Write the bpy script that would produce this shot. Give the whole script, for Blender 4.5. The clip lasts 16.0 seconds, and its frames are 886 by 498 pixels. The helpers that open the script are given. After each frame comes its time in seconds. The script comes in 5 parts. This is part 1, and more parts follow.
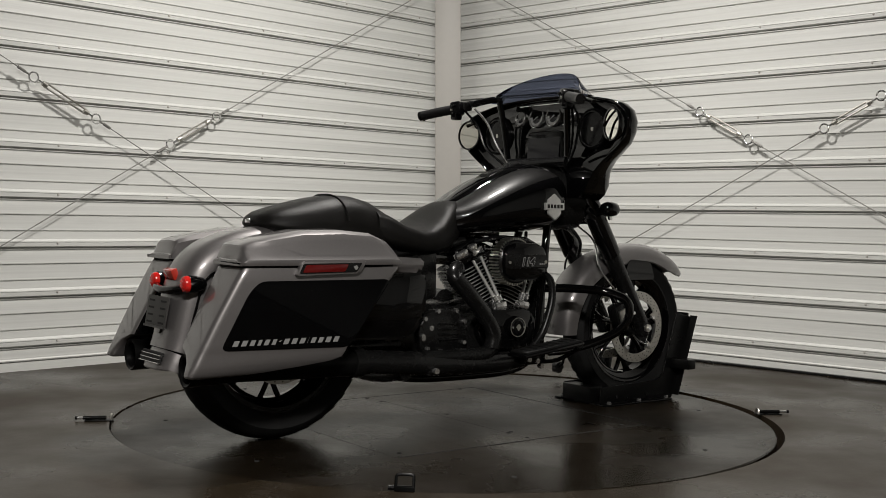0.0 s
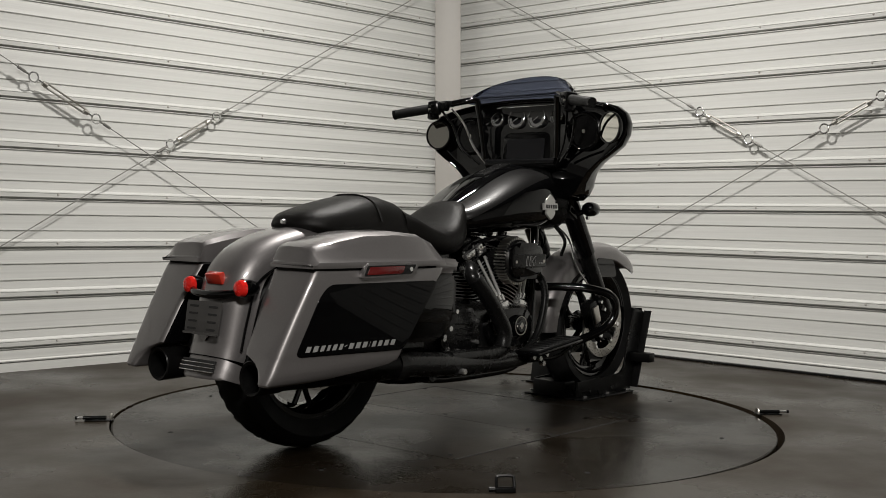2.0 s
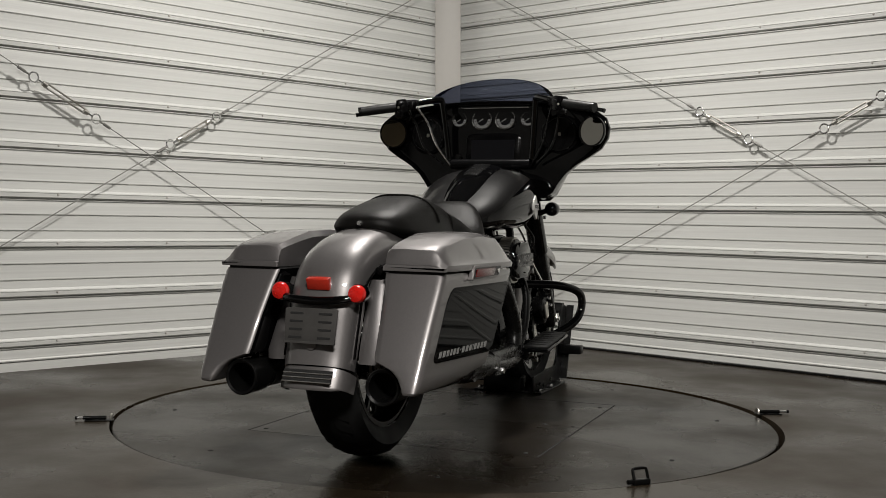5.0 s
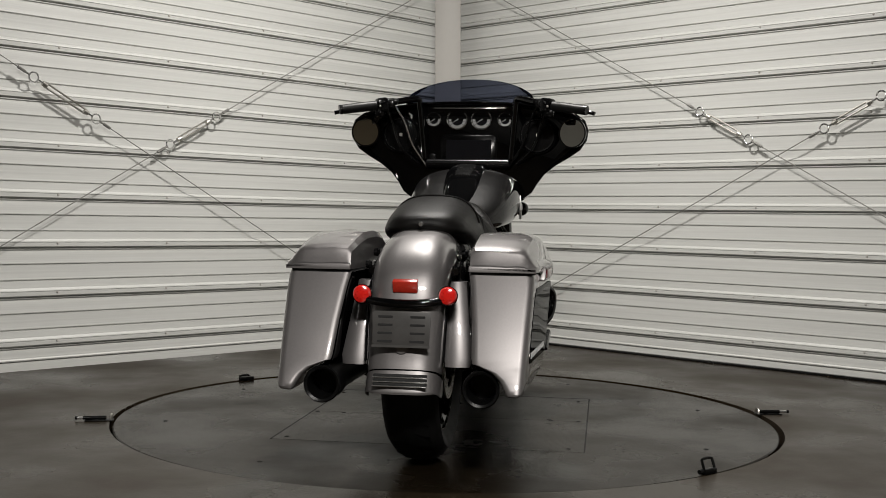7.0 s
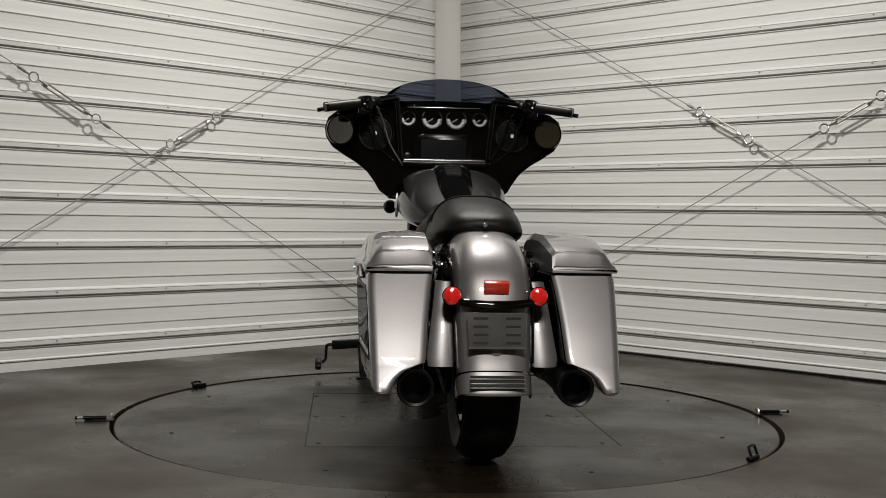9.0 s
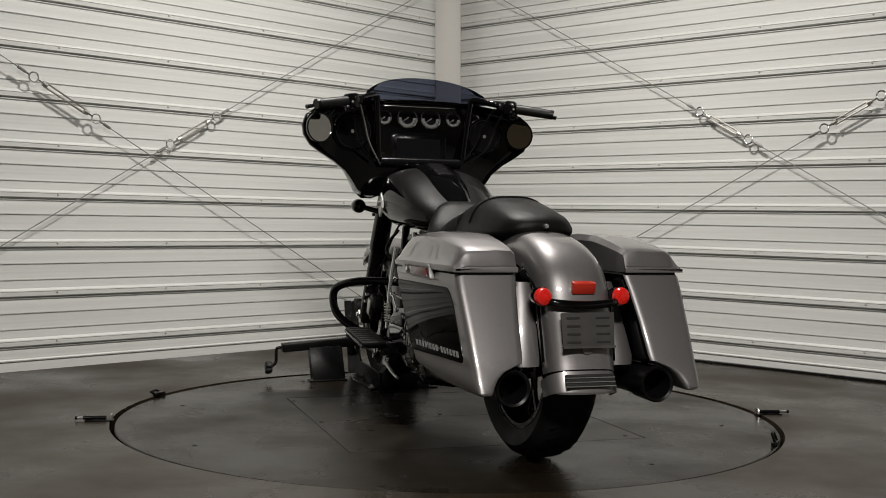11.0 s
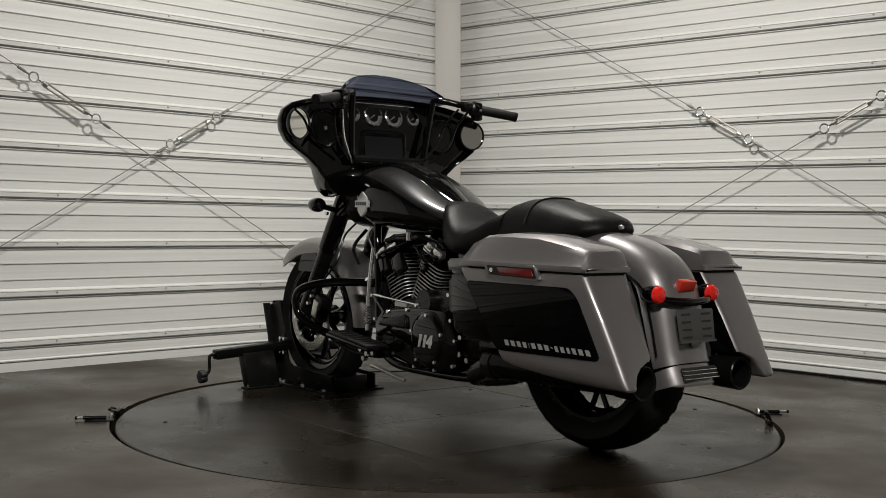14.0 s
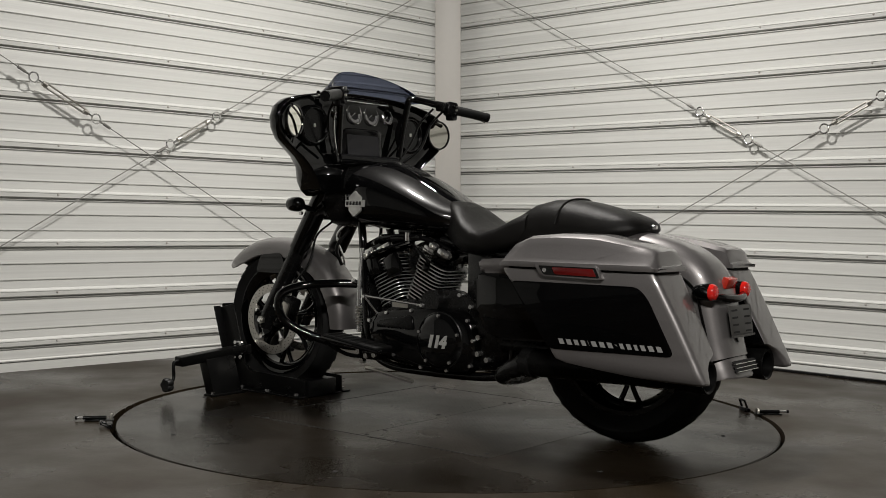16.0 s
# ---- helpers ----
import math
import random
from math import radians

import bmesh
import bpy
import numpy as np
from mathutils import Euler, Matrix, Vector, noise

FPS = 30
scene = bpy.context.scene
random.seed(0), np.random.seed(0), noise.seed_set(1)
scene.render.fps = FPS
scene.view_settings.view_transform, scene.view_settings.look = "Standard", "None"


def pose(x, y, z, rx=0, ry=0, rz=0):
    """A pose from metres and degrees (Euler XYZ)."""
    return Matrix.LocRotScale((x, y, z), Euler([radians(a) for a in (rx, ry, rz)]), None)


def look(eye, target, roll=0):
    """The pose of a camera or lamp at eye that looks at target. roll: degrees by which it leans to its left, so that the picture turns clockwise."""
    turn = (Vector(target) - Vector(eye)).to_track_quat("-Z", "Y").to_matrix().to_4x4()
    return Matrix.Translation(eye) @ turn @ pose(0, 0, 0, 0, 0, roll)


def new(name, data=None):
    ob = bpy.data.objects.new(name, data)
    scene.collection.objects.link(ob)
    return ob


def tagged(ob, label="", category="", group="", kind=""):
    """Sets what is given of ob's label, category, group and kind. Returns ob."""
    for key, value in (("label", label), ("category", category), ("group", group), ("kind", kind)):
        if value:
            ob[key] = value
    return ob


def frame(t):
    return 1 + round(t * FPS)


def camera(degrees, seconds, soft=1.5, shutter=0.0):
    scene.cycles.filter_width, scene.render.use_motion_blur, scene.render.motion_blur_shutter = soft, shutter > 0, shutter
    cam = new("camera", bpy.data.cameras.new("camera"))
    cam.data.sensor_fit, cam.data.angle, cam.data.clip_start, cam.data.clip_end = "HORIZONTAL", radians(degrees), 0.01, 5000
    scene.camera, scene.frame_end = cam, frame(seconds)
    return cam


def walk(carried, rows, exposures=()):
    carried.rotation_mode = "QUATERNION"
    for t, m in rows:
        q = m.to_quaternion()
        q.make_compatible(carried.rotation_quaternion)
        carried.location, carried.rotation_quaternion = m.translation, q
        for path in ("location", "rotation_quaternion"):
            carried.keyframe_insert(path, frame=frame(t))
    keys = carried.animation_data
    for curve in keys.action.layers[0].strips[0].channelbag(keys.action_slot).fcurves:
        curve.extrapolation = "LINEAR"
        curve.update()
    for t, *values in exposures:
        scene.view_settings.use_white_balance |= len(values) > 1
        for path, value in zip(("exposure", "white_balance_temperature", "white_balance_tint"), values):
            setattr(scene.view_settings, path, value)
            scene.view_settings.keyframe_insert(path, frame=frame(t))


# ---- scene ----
cam = camera(42.63, 16.0, soft=0.8)
EYE = Vector((0.0, -4.25, 0.743))
AIM = EYE + Vector((-0.00388, 0.99961, -0.02764))
walk(cam, [(0.0, look(EYE, AIM, 0.956)), (16.0, look(EYE, AIM, 0.956))],
     [(0.0, 0.0), (4.0, -0.02), (7.0, -0.05), (9.0, -0.05), (12.0, -0.02), (16.0, 0.0)])

# ---- light: unseen ceiling lamps over the bay ----
world = bpy.data.worlds.new("world")
scene.world = world
world.use_nodes = True
world.node_tree.nodes["Background"].inputs["Color"].default_value = (0.9, 0.95, 1.0, 1)
world.node_tree.nodes["Background"].inputs["Strength"].default_value = 0.05
scene.view_settings.exposure = 0.0
# out of view; the second lamp is added to even out the wall light
LAMPS = [(0.3, -4.5, 3.05, 1.00, 0.45, 292), (0.05, 0.40, 3.05, 0.24, 0.18, 86)]


def ceiling_lamps():
    for x, y, z, sx, sy, watts in LAMPS:
        lamp = bpy.data.lights.new("ceiling_light", "AREA")
        lamp.shape, lamp.size, lamp.size_y, lamp.energy, lamp.color = "RECTANGLE", sx, sy, watts, (1.0, 0.965, 0.915)
        ob = new("ceiling_light", lamp)
        ob.matrix_world = pose(x, y, z - 0.035)


ceiling_lamps()


# ---- materials ----
def mat(name, color, rough=0.5, metal=0.0, vary=0.12, scale=8.0, bump=0.0, bump_scale=200.0, coat=0.0, rough_vary=0.1, emit=0.0, spec=0.5, coat_rough=0.04, stretch=None):
    m = bpy.data.materials.new(name)
    m.use_nodes = True
    nt = m.node_tree
    n, l = nt.nodes, nt.links
    b = n["Principled BSDF"]
    b.inputs["Metallic"].default_value = metal
    b.inputs["Specular IOR Level"].default_value = spec
    b.inputs["Coat Weight"].default_value = coat
    b.inputs["Coat Roughness"].default_value = coat_rough
    tc = n.new("ShaderNodeTexCoord")
    big = n.new("ShaderNodeTexNoise")
    big.inputs["Scale"].default_value, big.inputs["Detail"].default_value = scale, 6
    fine = n.new("ShaderNodeTexNoise")
    fine.inputs["Scale"].default_value, fine.inputs["Detail"].default_value = scale * 11, 3
    src = tc.outputs["Object"]
    if stretch:
        mp = n.new("ShaderNodeMapping")
        mp.inputs["Scale"].default_value = stretch
        l.new(src, mp.inputs["Vector"])
        src = mp.outputs[0]
    l.new(src, big.inputs["Vector"])
    l.new(src, fine.inputs["Vector"])
    mix = n.new("ShaderNodeMath")
    mix.operation = "MULTIPLY_ADD"
    mix.inputs[1].default_value = 0.35
    l.new(fine.outputs["Fac"], mix.inputs[0])
    l.new(big.outputs["Fac"], mix.inputs[2])
    ramp = n.new("ShaderNodeMapRange")
    ramp.inputs["From Min"].default_value, ramp.inputs["From Max"].default_value = 0.4, 0.95
    ramp.inputs["To Min"].default_value, ramp.inputs["To Max"].default_value = 1 - vary, 1 + vary
    l.new(mix.outputs[0], ramp.inputs["Value"])
    col = n.new("ShaderNodeVectorMath")
    col.operation = "SCALE"
    col.inputs[0].default_value = color[:3]
    l.new(ramp.outputs[0], col.inputs["Scale"])
    l.new(col.outputs[0], b.inputs["Base Color"])
    rr = n.new("ShaderNodeMapRange")
    rr.inputs["From Min"].default_value, rr.inputs["From Max"].default_value = 0.35, 0.65
    rr.inputs["To Min"].default_value, rr.inputs["To Max"].default_value = max(0.02, rough * (1 - rough_vary)), min(1, rough * (1 + rough_vary))
    l.new(big.outputs["Fac"], rr.inputs["Value"])
    l.new(rr.outputs[0], b.inputs["Roughness"])
    if bump:
        bn = n.new("ShaderNodeTexNoise")
        bn.inputs["Scale"].default_value, bn.inputs["Detail"].default_value = bump_scale, 3
        l.new(tc.outputs["Object"], bn.inputs["Vector"])
        bp = n.new("ShaderNodeBump")
        bp.inputs["Strength"].default_value, bp.inputs["Distance"].default_value = bump, 0.004
        l.new(bn.outputs["Fac"], bp.inputs["Height"])
        l.new(bp.outputs[0], b.inputs["Normal"])
    if emit:
        b.inputs["Emission Color"].default_value = (*color[:3], 1)
        b.inputs["Emission Strength"].default_value = emit
    return m


def glass(name, color, rough=0.02):
    m = bpy.data.materials.new(name)
    m.use_nodes = True
    b = m.node_tree.nodes["Principled BSDF"]
    b.inputs["Base Color"].default_value = (*color, 1)
    b.inputs["Transmission Weight"].default_value = 1.0
    b.inputs["Roughness"].default_value = rough
    b.inputs["IOR"].default_value = 1.15
    return m


def tread_mat():
    # hatch tone is lowered for the shade under the bike
    m = mat("shaded_tread_plate", (0.0090, 0.0066, 0.0042), 0.30, 0, 0.45, 2, rough_vary=0.3, spec=0.20)
    n, l = m.node_tree.nodes, m.node_tree.links
    tc = n.new("ShaderNodeTexCoord")
    mp = n.new("ShaderNodeMapping")
    mp.inputs["Rotation"].default_value = (0, 0, radians(45))
    l.new(tc.outputs["Object"], mp.inputs["Vector"])
    br = n.new("ShaderNodeTexBrick")
    br.offset, br.inputs["Scale"].default_value = 0.5, 1.0
    br.inputs["Brick Width"].default_value, br.inputs["Row Height"].default_value, br.inputs["Mortar Size"].default_value = 0.030, 0.015, 0.0045
    br.inputs["Color1"].default_value = br.inputs["Color2"].default_value = (1, 1, 1, 1)
    br.inputs["Mortar"].default_value = (0, 0, 0, 1)
    l.new(mp.outputs[0], br.inputs["Vector"])
    bp = n.new("ShaderNodeBump")
    bp.inputs["Strength"].default_value, bp.inputs["Distance"].default_value = 0.35, 0.003
    l.new(br.outputs["Color"], bp.inputs["Height"])
    l.new(bp.outputs[0], n["Principled BSDF"].inputs["Normal"])
    return m


M = dict(
    wall=mat("painted_steel", (0.655, 0.658, 0.632), 0.40, 0.0, 0.13, 2.2, 0.08, 9.0, stretch=(0.22, 1, 26)),
    side=mat("side_wall_paint", (0.22, 0.22, 0.21), 0.6, 0, 0.12, 1.5),
    column=mat("column_paint", (0.50, 0.48, 0.45), 0.5, 0, 0.04, 2, 0.05, 60),
    room=mat("room_paint", (0.055, 0.042, 0.024), 0.8, 0, 0.3, 1),
    ceiling=mat("ceiling_paint", (0.05, 0.05, 0.05), 0.8, 0, 0.06, 1),
    floor=mat("coated_floor", (0.0212, 0.0150, 0.0085), 0.35, 0, 0.4, 1.4, 0.10, 120, rough_vary=0.5, spec=0.29),
    # turntable colour is set below the floor's for the bike's shade and dark reflection
    disc=mat("shaded_turntable_rubber", (0.0092, 0.0066, 0.0039), 0.30, 0, 0.45, 1.8, 0.12, 140, rough_vary=0.5, spec=0.17),
    tread=tread_mat(),
    pit=mat("pit", (0.01, 0.01, 0.01), 0.9),
    gunship=mat("grey_metallic_paint", (0.190, 0.180, 0.179), 0.44, 0.70, 0.05, 160, coat=1.0, coat_rough=0.02, rough_vary=0.02),
    charcoal=mat("charcoal_paint", (0.0085, 0.0082, 0.0082), 0.36, 0.2, 0.06, 160, coat=0.7, coat_rough=0.03, spec=0.2),
    black=mat("gloss_black_paint", (0.002, 0.002, 0.0022), 0.10, 0.0, 0.1, 20, coat=1.0, spec=0.0),
    panel=mat("black_panel_film_and_shade", (0.0016, 0.0016, 0.0018), 0.14, 0.0, 0.1, 20, coat=0.32, spec=0.0),
    satin=mat("satin_black_metal", (0.006, 0.006, 0.006), 0.26, 0.0, 0.2, 25, 0.05, 300, spec=0.32),
    wrinkle=mat("wrinkle_black_engine", (0.0060, 0.0060, 0.0060), 0.26, 0.0, 0.2, 30, 0.10, 500, spec=0.5),
    plastic=mat("black_plastic", (0.004, 0.004, 0.0043), 0.20, 0, 0.15, 20, 0.04, 400, spec=0.25),
    leather=mat("black_vinyl", (0.0062, 0.0058, 0.0054), 0.42, 0, 0.25, 12, 0.25, 450, spec=0.14),
    tyre=mat("tyre_rubber", (0.008, 0.008, 0.008), 0.6, 0, 0.2, 15, 0.1, 260, spec=0.18),
    chrome=mat("chrome", (0.80, 0.80, 0.79), 0.16, 0.92, 0.05, 10),
    steel=mat("machined_steel", (0.58, 0.56, 0.52), 0.36, 1.0, 0.12, 30, 0.05, 300),
    finedge=mat("machined_fin", (0.60, 0.60, 0.59), 0.42, 0.75, 0.1, 30),
    cable=mat("galvanised_cable", (0.26, 0.255, 0.24), 0.5, 0.6, 0.2, 60),
    silver=mat("silver_print", (0.28, 0.28, 0.275), 0.4, 0.2, 0.03, 20),
    red=mat("red_lens", (0.58, 0.014, 0.010), 0.15, 0, 0.1, 60, coat=0.5),
    red_dark=mat("dark_red_reflector", (0.10, 0.004, 0.004), 0.2, 0, 0.1, 120, coat=0.5),
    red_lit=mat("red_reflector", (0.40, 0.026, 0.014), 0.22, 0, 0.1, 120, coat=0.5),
    dial=mat("dial_face", (0.30, 0.30, 0.30), 0.35, 0.3, 0.15, 40),
    screen=mat("screen_glass", (0.012, 0.012, 0.014), 0.1, 0, 0.05, 5, coat=0.3, spec=0.1),
    badge=mat("badge_silver", (0.62, 0.62, 0.60), 0.38, 0.6, 0.08, 60, 0.1, 300),
    holder=mat("dark_grey_holder", (0.052, 0.050, 0.048), 0.4, 0.0, 0.15, 20, spec=0.2),
    mirror=mat("mirror_glass", (0.85, 0.83, 0.76), 0.03, 1.0, 0.01, 5),
    grip=mat("grip_rubber", (0.006, 0.006, 0.006), 0.45, 0, 0.15, 40, 0.2, 300, spec=0.3),
    jack=mat("powder_black", (0.0035, 0.0035, 0.0035), 0.3, 0, 0.2, 10, 0.1, 400, spec=0.16),
    lamp=mat("lamp_diffuser", (1.0, 0.95, 0.87), 0.5, 0, 0.01, 5, emit=3.0),
    frost=mat("white_housing", (0.7, 0.7, 0.68), 0.5),
    tint=glass("tinted_screen", (0.11, 0.125, 0.18)),
    clear=glass("clear_dial_glass", (0.9, 0.9, 0.92)),
)


# ---- shape helpers ----
def finish(bm, sharp=38):
    bmesh.ops.recalc_face_normals(bm, faces=bm.faces[:])
    lim = radians(sharp)
    for f in bm.faces:
        f.smooth = True
    for e in bm.edges:
        e.smooth = not (len(e.link_faces) == 2 and e.calc_face_angle(0) > lim)


def link(name, bm, mats, sharp=38):
    finish(bm, sharp)
    me = bpy.data.meshes.new(name)
    bm.to_mesh(me)
    bm.free()
    for m in (mats if isinstance(mats, (list, tuple)) else [mats]):
        me.materials.append(m)
    return new(name, me)


def part(name, bm, material, parent, label="", sharp=38):
    """One mesh object under a thing or a part, made in the thing's space."""
    ob = link(name, bm, material, sharp)
    ob.parent = parent
    if label:
        ob["label"] = label
    return ob


def thing(name, label, category, m=None, group=""):
    ob = new(name)
    ob.empty_display_size = 0.1
    if m is not None:
        ob.matrix_world = m
    return tagged(ob, label, category, group)


def loft(rings, cap=True, closed=True, bm=None):
    bm = bm or bmesh.new()
    rows = [[bm.verts.new(p) for p in r] for r in rings]
    k = len(rows[0])
    for a, b in zip(rows, rows[1:]):
        for i in range(k if closed else k - 1):
            j = (i + 1) % k
            bm.faces.new((a[i], a[j], b[j], b[i]))
    if cap and closed:
        bm.faces.new(rows[0][::-1])
        bm.faces.new(rows[-1])
    return bm


def curve3(points, n=8):
    """Smooth line through points."""
    p = [Vector(q) for q in points]
    if len(p) < 3:
        return p
    p = [2 * p[0] - p[1], *p, 2 * p[-1] - p[-2]]
    out = []
    for i in range(1, len(p) - 2):
        a, b, c, d = p[i - 1:i + 3]
        for s in range(n):
            t = s / n
            out.append(0.5 * (2 * b + (c - a) * t + (2 * a - 5 * b + 4 * c - d) * t * t + (3 * b - a - 3 * c + d) * t ** 3))
    out.append(p[-2])
    return out


def tube(points, r, n=6, seg=12, bm=None, cap=True):
    """A round bar along a smooth line; r: one radius or one for each given point."""
    line = curve3(points, n)
    radii = r if isinstance(r, (list, tuple)) else [r] * len(points)
    rings, side = [], None
    for i, q in enumerate(line):
        t = (line[min(i + 1, len(line) - 1)] - line[max(i - 1, 0)]).normalized()
        if side is None:
            side = t.orthogonal().normalized()
        side = (side - t * side.dot(t)).normalized()
        up = t.cross(side)
        f = i / max(1, len(line) - 1) * (len(radii) - 1)
        k = min(int(f), len(radii) - 2)
        rad = radii[k] + (radii[k + 1] - radii[k]) * (f - k)
        rings.append([q + (side * math.cos(a) + up * math.sin(a)) * rad for a in (2 * math.pi * s / seg for s in range(seg))])
    return loft(rings, cap, True, bm)


def rod(a, b, r, seg=16, bm=None, r2=None):
    return tube([a, b], [r, r if r2 is None else r2], 1, seg, bm)


def box(c, s, bevel=0.0, m=None, bm=None, seg=2):
    bm = bm or bmesh.new()
    made = bmesh.ops.create_cube(bm, size=1)["verts"]
    bmesh.ops.scale(bm, vec=s, verts=made)
    if bevel:
        edges = list({e for v in made for e in v.link_edges})
        got = bmesh.ops.bevel(bm, geom=edges, offset=bevel, segments=seg, affect="EDGES", profile=0.5)
        made = list({v for f in got["faces"] for v in f.verts} | {v for v in made if v.is_valid})
    bmesh.ops.transform(bm, matrix=Matrix.Translation(c) @ (m or Matrix()), verts=made)
    return bm


def spin(profile, centre, axis="y", seg=40, bm=None, closed=False, a0=0.0, a1=360.0):
    """Turns a profile of (radius, along) about an axis through centre."""
    bm = bm or bmesh.new()
    full = abs(a1 - a0) >= 359.9
    rows = []
    for i in range(seg if full else seg + 1):
        a = radians(a0 + (a1 - a0) * i / seg)
        row = []
        for r, h in profile:
            p = {"y": (r * math.cos(a), h, r * math.sin(a)), "x": (h, r * math.cos(a), r * math.sin(a)), "z": (r * math.cos(a), r * math.sin(a), h)}[axis]
            row.append(bm.verts.new(Vector(centre) + Vector(p)))
        rows.append(row)
    k = len(profile)
    for i in range(seg):
        a, b = rows[i], rows[(i + 1) % len(rows)]
        for j in range(k if closed else k - 1):
            q = [a[j], a[(j + 1) % k], b[(j + 1) % k], b[j]]
            bm.faces.new(q)
    bmesh.ops.remove_doubles(bm, verts=bm.verts[:], dist=1e-5)
    return bm


def plate(poly, thick, m, bevel=0.0, bm=None):
    """A flat plate: a polygon in its own xy plane with a thickness in z, placed by m."""
    bm = bm or bmesh.new()
    lo = [bm.verts.new((x, y, 0)) for x, y in poly]
    hi = [bm.verts.new((x, y, thick)) for x, y in poly]
    k = len(poly)
    faces = [bm.faces.new(lo[::-1]), bm.faces.new(hi)]
    for i in range(k):
        faces.append(bm.faces.new((lo[i], lo[(i + 1) % k], hi[(i + 1) % k], hi[i])))
    verts = lo + hi
    if bevel:
        edges = [e for e in faces[1].edges]
        got = bmesh.ops.bevel(bm, geom=edges, offset=bevel, segments=2, affect="EDGES", profile=0.5)
        verts = list({v for v in verts if v.is_valid} | {v for f in got["faces"] for v in f.verts})
    bmesh.ops.transform(bm, matrix=m, verts=verts)
    return bm


def rounded(poly, r, n=4):
    """The polygon with its corners rounded."""
    out, k = [], len(poly)
    for i in range(k):
        a, b, c = (Vector(poly[(i + d) % k]) for d in (-1, 0, 1))
        u, w = (a - b), (c - b)
        d = min(r, u.length * 0.45, w.length * 0.45)
        p, q = b + u.normalized() * d, b + w.normalized() * d
        for s in range(n + 1):
            t = s / n
            out.append(((1 - t) ** 2 * p + 2 * t * (1 - t) * b + t * t * q)[:])
    return out


def oval(cy, cz, w, h, e=2.5, n=28):
    """A rounded closed outline of (y, z) with half width w and half height h."""
    out = []
    for i in range(n):
        a = 2 * math.pi * i / n
        c, s = math.cos(a), math.sin(a)
        out.append((cy + w * math.copysign(abs(c) ** (2 / e), c), cz + h * math.copysign(abs(s) ** (2 / e), s)))
    return out


def facing(origin, normal, up=(0, 0, 1)):
    """A frame at origin whose z is normal and whose y lies as near to up as it can."""
    z = Vector(normal).normalized()
    x = Vector(up).cross(z).normalized()
    return Matrix.Translation(origin) @ Matrix((x, z.cross(x), z)).transposed().to_4x4()


# plates in the upright x-z plane of the machine: seen from its right (-y) and its left (+y) side
def side_m(y, sign):
    return Matrix(((1, 0, 0, 0), (0, 0, sign, y), (0, 1, 0, 0), (0, 0, 0, 1)))


# ---- structure ----
NL, NR = Vector((-0.71437, 0.69977, 0)), Vector((0.68949, 0.72430, 0))
OL, OR = 2.08, 2.22
det = NL.x * NR.y - NL.y * NR.x
CORNER = Vector(((OL * NR.y - OR * NL.y) / det, (NL.x * OR - NR.x * OL) / det, 0))
PITCH, RIB0, COURSES = 0.2290, 0.100, 14
WALL_LONG = 6.0


def wall_frame(n, u):
    """x along the wall away from the corner, y into the room, z up."""
    return Matrix.Translation(CORNER) @ Matrix((u, -n, Vector((0, 0, 1)))).transposed().to_4x4()


def course_profile():
    """One course of ribbed sheet, from the foot of a main rib up to the foot of the next: (height, depth)."""
    p = [(0.0, 0.002), (0.0005, -0.014), (0.0055, -0.014), (0.006, 0.003), (0.0095, 0.003), (0.010, -0.018), (0.0165, -0.018), (0.017, 0.010), (0.020, 0.013), (0.037, 0.013), (0.0375, 0.007), (0.0405, 0.007), (0.041, 0.012), (0.046, 0.011), (0.055, 0.004)]
    for z in (PITCH / 3 + 0.018, 2 * PITCH / 3 + 0.016):
        p += [(z - 0.006, 0.0025), (z - 0.0057, -0.0056), (z - 0.0010, -0.0056), (z - 0.0002, 0.0030), (z + 0.003, 0.0038), (z + 0.012, 0.0026)]
    return p + [(PITCH, 0.002)]


